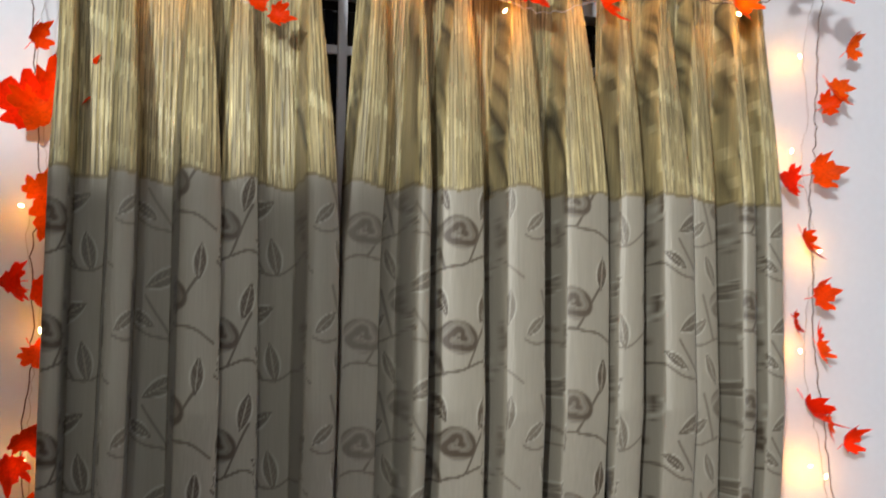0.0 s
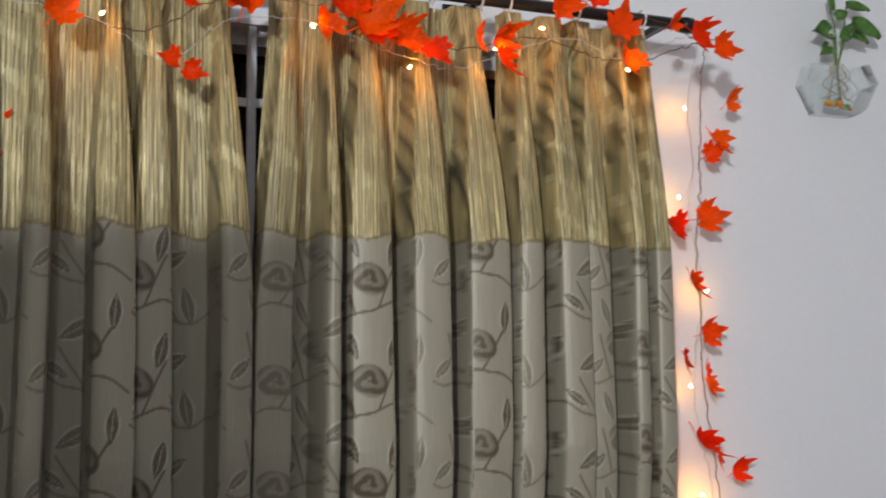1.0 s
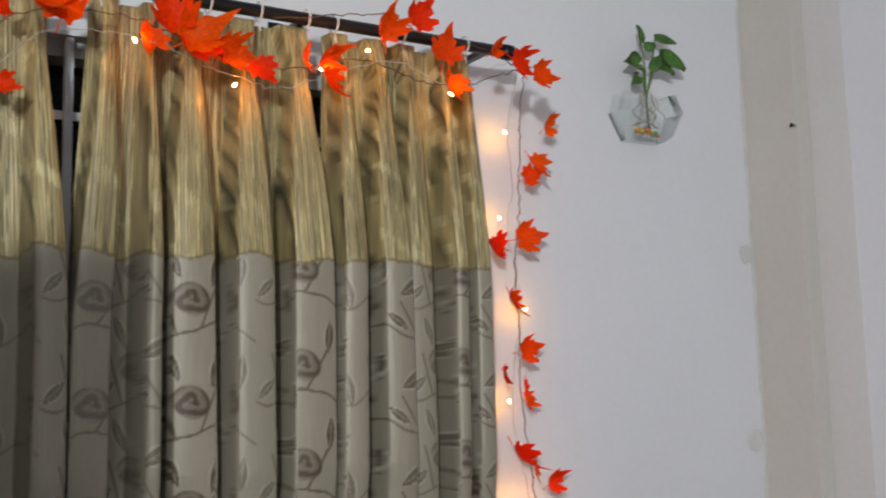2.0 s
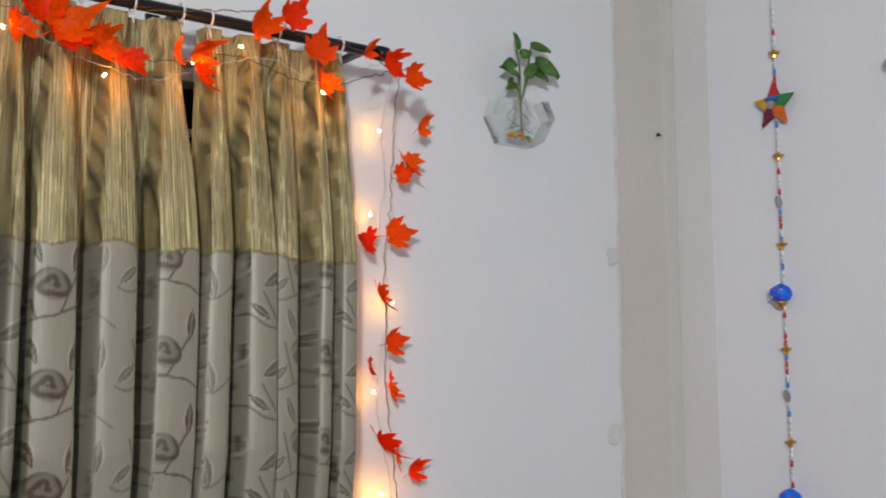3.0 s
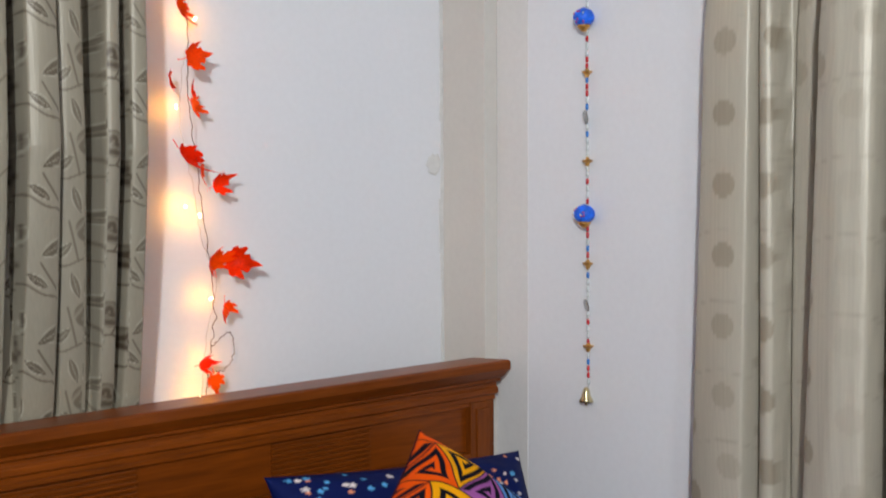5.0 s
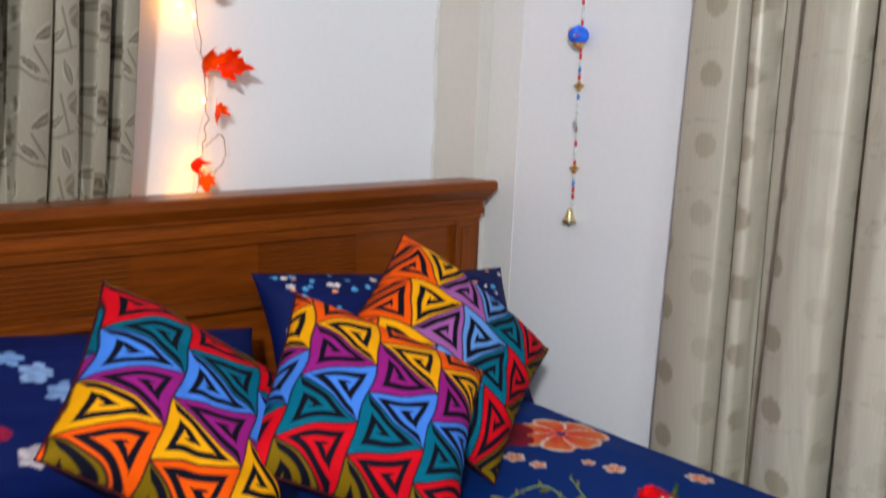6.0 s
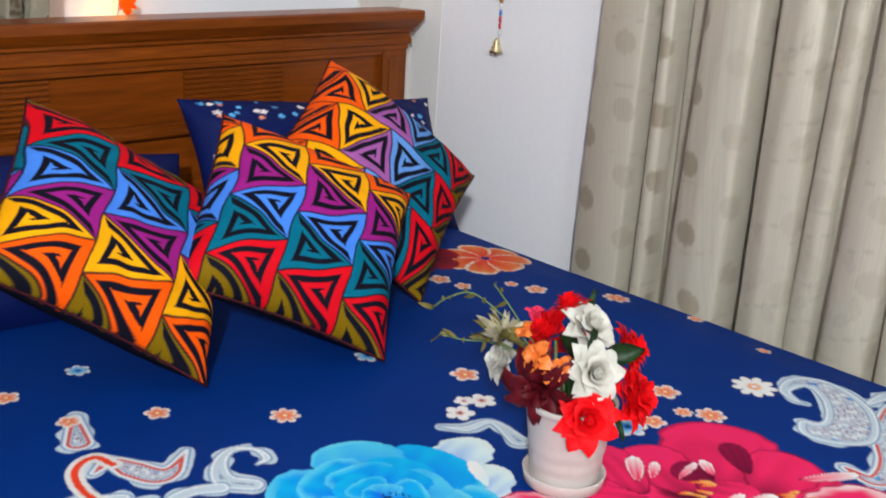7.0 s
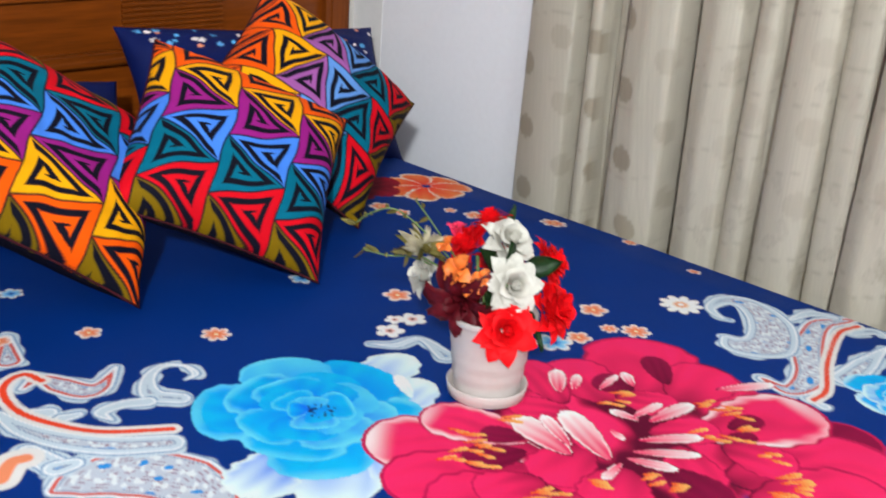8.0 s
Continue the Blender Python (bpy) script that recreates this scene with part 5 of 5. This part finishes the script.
for z in BALLS:
    ball = placed_part("ball", lathe([(0.003, -0.024)] + [(0.0262 * math.cos(a), 0.0225 * math.sin(a)) for a in np.linspace(-1.35, 1.35, 12)] + [(0.003, 0.024)], 24, None, (OX - 0.012, sway(z), z)), BLUE_BALL, ornament, "bright blue thread ball")
    placed_part("ball_cup", lathe([(0.004, -0.034), (0.009, -0.030), (0.015, -0.024), (0.017, -0.0185), (0.010, -0.020)], 14, None, (OX - 0.012, sway(z), z)), BEAD_GOLD, ornament)
    for k in range(9):
        a, b = rgq.uniform(2.2, 3.9), rgq.uniform(-0.6, 0.7)
        at = (OX - 0.012 + 0.0262 * math.cos(a) * math.cos(b), sway(z) + 0.0262 * math.sin(a) * math.cos(b), z + 0.0225 * math.sin(b))
        bm = bmesh.new()
        bmesh.ops.create_icosphere(bm, subdivisions=1, radius=0.0028, matrix=Matrix.Translation(at))
        placed_part("sequin", bm, (RED_BEAD, PEARL, RED_BEAD)[k % 3], ball)
for z in DISCS:
    bm = lathe([(0.013, -0.0012), (0.0155, -0.0008), (0.0155, 0.0008), (0.013, 0.0012)], 20)
    bmesh.ops.transform(bm, matrix=Matrix.Translation((OX - 0.006, sway(z), z)) @ Matrix.Rotation(radians(78), 4, "Y") @ Matrix.Rotation(radians(25), 4, "X"), verts=bm.verts[:])
    placed_part("disc", bm, SILVER, ornament)


def star_point(k):
    """One padded point of the patchwork star."""
    bm = bmesh.new()
    a = math.pi / 2 + k * 2 * math.pi / 5
    outer, left, right = (0.062 * math.cos(a), 0.062 * math.sin(a)), (0.028 * math.cos(a + 0.628), 0.028 * math.sin(a + 0.628)), (0.028 * math.cos(a - 0.628), 0.028 * math.sin(a - 0.628))
    mid = (0.012 * math.cos(a), 0.012 * math.sin(a))
    for sgn in (1, -1):
        v = [bm.verts.new((OX - 0.008 - sgn * h, sway(STAR_Z) - p[0], STAR_Z + p[1])) for p, h in ((outer, 0.002), (left, 0.003), (mid, 0.010), (right, 0.003), ((0, 0), 0.009))]
        for f in ((0, 1, 2), (0, 2, 3), (1, 4, 2), (2, 4, 3)):
            bm.faces.new([v[i] for i in (f if sgn > 0 else reversed(f))])
    bmesh.ops.recalc_face_normals(bm, faces=bm.faces[:])
    return bm


for k in range(5):
    placed_part("star_point", star_point(k), STAR_CLOTH[k], ornament)
bm = lathe([(0.010, -0.001), (0.012, 0.0), (0.010, 0.0015)], 16)
bmesh.ops.transform(bm, matrix=Matrix.Translation((OX - 0.0195, sway(STAR_Z), STAR_Z)) @ Matrix.Rotation(radians(90), 4, "Y"), verts=bm.verts[:])
placed_part("star_mirror", bm, SILVER, ornament)
placed_part("star_band", tube([(OX - 0.017, sway(STAR_Z) + 0.016, STAR_Z + 0.014), (OX - 0.020, sway(STAR_Z), STAR_Z + 0.016), (OX - 0.017, sway(STAR_Z) - 0.016, STAR_Z + 0.014)], 0.005, 8), STAR_CLOTH[5], ornament)
placed_part("bell", lathe([(0.002, 0.020), (0.006, 0.018), (0.009, 0.010), (0.011, 0.0), (0.0165, -0.012), (0.018, -0.016), (0.0165, -0.0155), (0.006, -0.010)], 24, None, (OX - 0.008, sway(0.95), 0.952)), BRASS, ornament, "small brass bell")
placed_part("clapper", lathe([(0.001, -0.026), (0.004, -0.023), (0.004, -0.018), (0.001, -0.010)], 10, None, (OX - 0.008, sway(0.95), 0.952)), BRASS, ornament)
placed_part("hook", tube([(OX, OY, 2.86), (2.097, OY, 2.865), (2.1, OY, 2.865)], 0.002, 6), SCREW, ornament)

# the screw left in the corner column
nail = lathe([(0.0022, 0.0), (0.0022, 0.010), (0.0052, 0.0105), (0.0055, 0.013), (0.003, 0.015)], 12)
bmesh.ops.transform(nail, matrix=Matrix.Translation((2.054, 3.436, 2.322)) @ Matrix.Rotation(radians(-90), 4, "Y"), verts=nail.verts[:])
tagged(new("wall_screw", mesh_of(nail, "wall_screw", SCREW)), "small black screw in the cream corner column", "screw")


# ---- the flower pot on the bed ----
PX, PY, PZ = 1.172, 2.044, 0.520
pot = thing("flower_pot", (PX, PY, PZ), "white ribbed plastic pot of silk roses standing on the bedspread", "flower pot")
bpy.context.view_layer.update()
profile = [(0.047, 0.006)]
for i in range(21):
    h = 0.008 + i * 0.0056
    profile.append((0.0485 + 0.015 * (i / 20) ** 1.1 + (0.0008 if i % 4 in (1, 2) else -0.0003) * (i < 13), h))
profile += [(0.0645, 0.122), (0.0665, 0.124), (0.0665, 0.131), (0.063, 0.132), (0.059, 0.118), (0.05, 0.11)]
placed_part("pot", lathe(profile, 40, None, (PX, PY, PZ)), POT, pot, "white ribbed plastic pot")
placed_part("saucer", lathe([(0.054, 0.0), (0.0575, 0.002), (0.0585, 0.010), (0.0605, 0.019), (0.059, 0.0205), (0.055, 0.016), (0.050, 0.010)], 40, None, (PX, PY, PZ)), POT, pot, "white pot saucer")


def petal_patch(bm, at, axis, azimuth, length, width, open_angle, curl, rg, ruffle=0.08):
    """One curved silk petal round a flower's axis."""
    z = Vector(axis).normalized()
    x = z.cross(Vector((0.2, 0.5, 0.83))).normalized()
    y = z.cross(x)
    out = math.cos(azimuth) * x + math.sin(azimuth) * y
    side = z.cross(out)
    rows = []
    for i in range(6):
        t = i / 5
        ang = open_angle * (0.25 + 0.75 * t) + curl * t ** 3
        r = length * t
        base = out * (r * math.sin(ang)) + z * (r * math.cos(ang))
        w = width / 2 * (0.35 + 0.65 * math.sin(math.pi * min(0.9, 0.10 + 0.66 * t))) * (1 - 0.62 * max(0.0, t - 0.72) / 0.28)
        row = []
        for k in (-1, -0.5, 0, 0.5, 1):
            cup = -0.30 * width * (k * k) * math.cos(ang)
            tipz = -0.10 * length * (k * k) * (t > 0.9)
            row.append(bm.verts.new(Vector(at) + base + side * (w * k) - out * cup * 0.9 + z * (tipz + ruffle * length * 0.5 * t * math.sin(5 * k + azimuth * 3) * (t > 0.5)) + Vector((rg.uniform(-1, 1), rg.uniform(-1, 1), rg.uniform(-1, 1))) * 0.0004))
        rows.append(row)
    for a, b in zip(rows, rows[1:]):
        for i in range(4):
            bm.faces.new((a[i], a[i + 1], b[i + 1], b[i]))


def blossom(at, axis, size, mat, name, seed, rings):
    """An open flower of separate petals: rings of (count, opening, length, width)."""
    rg = random.Random(seed)
    bm = bmesh.new()
    base = Vector(at) - Vector(axis).normalized() * size * 0.55
    for j, (n, opening, ln, wd) in enumerate(rings):
        for i in range(n):
            petal_patch(bm, base, axis, j * 0.9 + i * 2 * math.pi / n + rg.uniform(-0.15, 0.15), size * ln, size * wd * 0.95, opening + rg.uniform(-0.06, 0.06), 0.3 * (j > 0), rg)
    return placed_part(name, bm, mat, pot)


def rose(at, axis, size, mat, seed):
    """A full rose: wrapped petals, tight at the heart, rolled outwards at the rim."""
    rg = random.Random(seed)
    z = Vector(axis).normalized()
    x = z.cross(Vector((0.2, 0.5, 0.83))).normalized()
    y = z.cross(x)
    base = Vector(at) - z * size * 0.55
    bm = bmesh.new()
    for j, (n, wide, high, half) in enumerate(((2, 0.10, 0.98, 1.7), (3, 0.22, 1.00, 1.25), (3, 0.36, 0.96, 1.15), (4, 0.52, 0.88, 0.98), (5, 0.70, 0.74, 0.80), (6, 0.92, 0.54, 0.66), (8, 1.12, 0.34, 0.52))):
        turn = j * 1.1 + rg.uniform(0, 0.6)
        for i in range(n):
            mid = turn + i * 2 * math.pi / n + rg.uniform(-0.12, 0.12)
            tilt = rg.uniform(0.94, 1.07)
            rows = []
            for q in range(8):
                t = q / 7
                row = []
                for k in (-1, -0.66, -0.33, 0, 0.33, 0.66, 1):
                    u = t * (1 - (0.46 * abs(k) ** 1.15 if j > 3 else 0.22 * abs(k) ** 3)) * (1 + 0.05 * (1 - abs(k)) * (j > 2))
                    r = size * wide * tilt * (0.22 + 0.78 * u ** 0.75) + size * 0.13 * (j > 1) * u ** 5 + size * 0.03 * math.sin(6 * k + mid * 5) * u ** 3
                    h = size * high * u ** 0.85 - size * 0.16 * (j > 2) * u ** 7 + size * 0.02 * abs(k) * j * u
                    a = mid + k * half * (0.55 + 0.45 * min(1.0, u * 1.6))
                    spin = r * (1 - 0.05 * k) * (1 - 0.75 * u ** 4 * (j == 0) - 0.30 * u ** 4 * (j == 1))
                    row.append(bm.verts.new(base + (math.cos(a) * x + math.sin(a) * y) * spin + z * h))
                rows.append(row)
            for a, b in zip(rows, rows[1:]):
                for k in range(6):
                    bm.faces.new((a[k], a[k + 1], b[k + 1], b[k]))
    bmesh.ops.create_icosphere(bm, subdivisions=2, radius=size * 0.20, matrix=Matrix.Translation(base + z * size * 0.62))
    return placed_part("rose", bm, mat, pot)


def toward(p, lift=0.5):
    """The way a flower at p leans: outwards from the pot, and up."""
    v = Vector((p[0] - PX, p[1] - PY, 0.0))
    return (v.normalized() * min(1.0, v.length / 0.07) + Vector((0, 0, lift)) + Vector((-0.25, -0.25, 0))).normalized()


for p, size, mat, seed in (((1.185, 2.030, 0.764), 0.035, WHITE, 1), ((1.152, 1.990, 0.714), 0.036, WHITE, 2), ((1.128, 1.978, 0.656), 0.038, RED, 3), ((1.226, 1.966, 0.668), 0.040, RED, 4), ((1.245, 1.998, 0.724), 0.036, RED, 5), ((1.188, 2.080, 0.782), 0.026, RED, 6), ((1.152, 2.092, 0.748), 0.033, RED, 7), ((1.098, 2.124, 0.702), 0.028, WHITE, 8), ((1.225, 2.080, 0.71), 0.036, RED, 9), ((1.20, 2.01, 0.70), 0.030, RED, 10)):
    rose(p, toward(p), size, mat, seed)
p = (1.100, 2.050, 0.672)
blossom(p, (-0.70, -0.25, -0.15), 0.066, MAROON, "dahlia", 21, ((6, 0.25, 0.7, 0.4), (7, 0.7, 0.95, 0.42), (8, 1.1, 1.0, 0.42)))
for p, size, seed in (((1.098, 2.056, 0.730), 0.026, 31), ((1.120, 2.025, 0.722), 0.016, 32), ((1.112, 2.095, 0.752), 0.017, 33), ((1.108, 2.035, 0.708), 0.015, 34)):
    blossom(p, toward(p, 0.9), size, ORANGE, "orange_blossom", seed, ((3, 0.5, 0.9, 0.9), (4, 1.0, 1.0, 0.9)))
blossom((1.150, 2.105, 0.765), (0, 0.1, 1), 0.022, PINK, "pink_bud", 41, ((3, 0.1, 0.9, 0.7), (4, 0.3, 1.0, 0.8)))

for p, tip, w in (((1.190, 2.000, 0.730), (1.215, 1.962, 0.742), 0.034), ((1.165, 2.01, 0.70), (1.118, 2.02, 0.682), 0.026), ((1.20, 2.01, 0.66), (1.182, 1.955, 0.618), 0.022), ((1.19, 2.06, 0.76), (1.215, 2.055, 0.80), 0.024), ((1.14, 2.04, 0.70), (1.115, 2.005, 0.685), 0.026), ((1.17, 2.05, 0.72), (1.135, 2.045, 0.755), 0.03), ((1.215, 2.03, 0.70), (1.26, 2.03, 0.69), 0.03), ((1.16, 2.02, 0.74), (1.15, 2.0, 0.775), 0.026)):
    placed_part("leaf", pothos_leaf(p, tip, w), DARK_LEAF, pot)
for k in range(9):
    a = k * 0.7
    p = (PX + 0.03 * math.cos(a), PY + 0.03 * math.sin(a), PZ + 0.10)
    placed_part("stem", tube([p, (PX + 0.045 * math.cos(a), PY + 0.045 * math.sin(a), PZ + 0.20)], 0.0025, 6), STEM, pot)
rgs = random.Random(6)
SPRAYS = [[(1.15, 2.07, 0.69), (1.11, 2.12, 0.755), (1.080, 2.16, 0.79), (1.055, 2.185, 0.782), (1.040, 2.20, 0.765)], [(1.14, 2.08, 0.69), (1.10, 2.13, 0.72), (1.070, 2.165, 0.722), (1.048, 2.19, 0.728)], [(1.15, 2.08, 0.70), (1.125, 2.125, 0.765), (1.11, 2.15, 0.80)], [(1.13, 2.07, 0.70), (1.085, 2.115, 0.735), (1.065, 2.125, 0.745)]]
for pts in SPRAYS:
    line = smooth_line(pts, 6)
    placed_part("spray_stem", tube(line, 0.0013, 5), STEM, pot)
    for q in line[8::2]:
        tip = (q[0] + rgs.uniform(-0.018, 0.006), q[1] + rgs.uniform(-0.006, 0.018), q[2] + rgs.uniform(-0.02, 0.014))
        placed_part("spray_leaf", pothos_leaf(q, tip, 0.009), OLIVE, pot)
for k in range(34):
    a, b = rgs.uniform(0, 6.28), rgs.uniform(-0.4, 1.2)
    c = (1.092, 2.118, 0.742)
    tip = (c[0] + (0.030 + 0.014 * (k % 2)) * math.cos(a) * math.cos(b), c[1] + (0.030 + 0.014 * (k % 2)) * math.sin(a) * math.cos(b), c[2] + 0.034 * math.sin(b))
    placed_part("tuft_leaf", pothos_leaf(c, tip, 0.014), CREAM_SILK if k % 3 else OLIVE, pot)
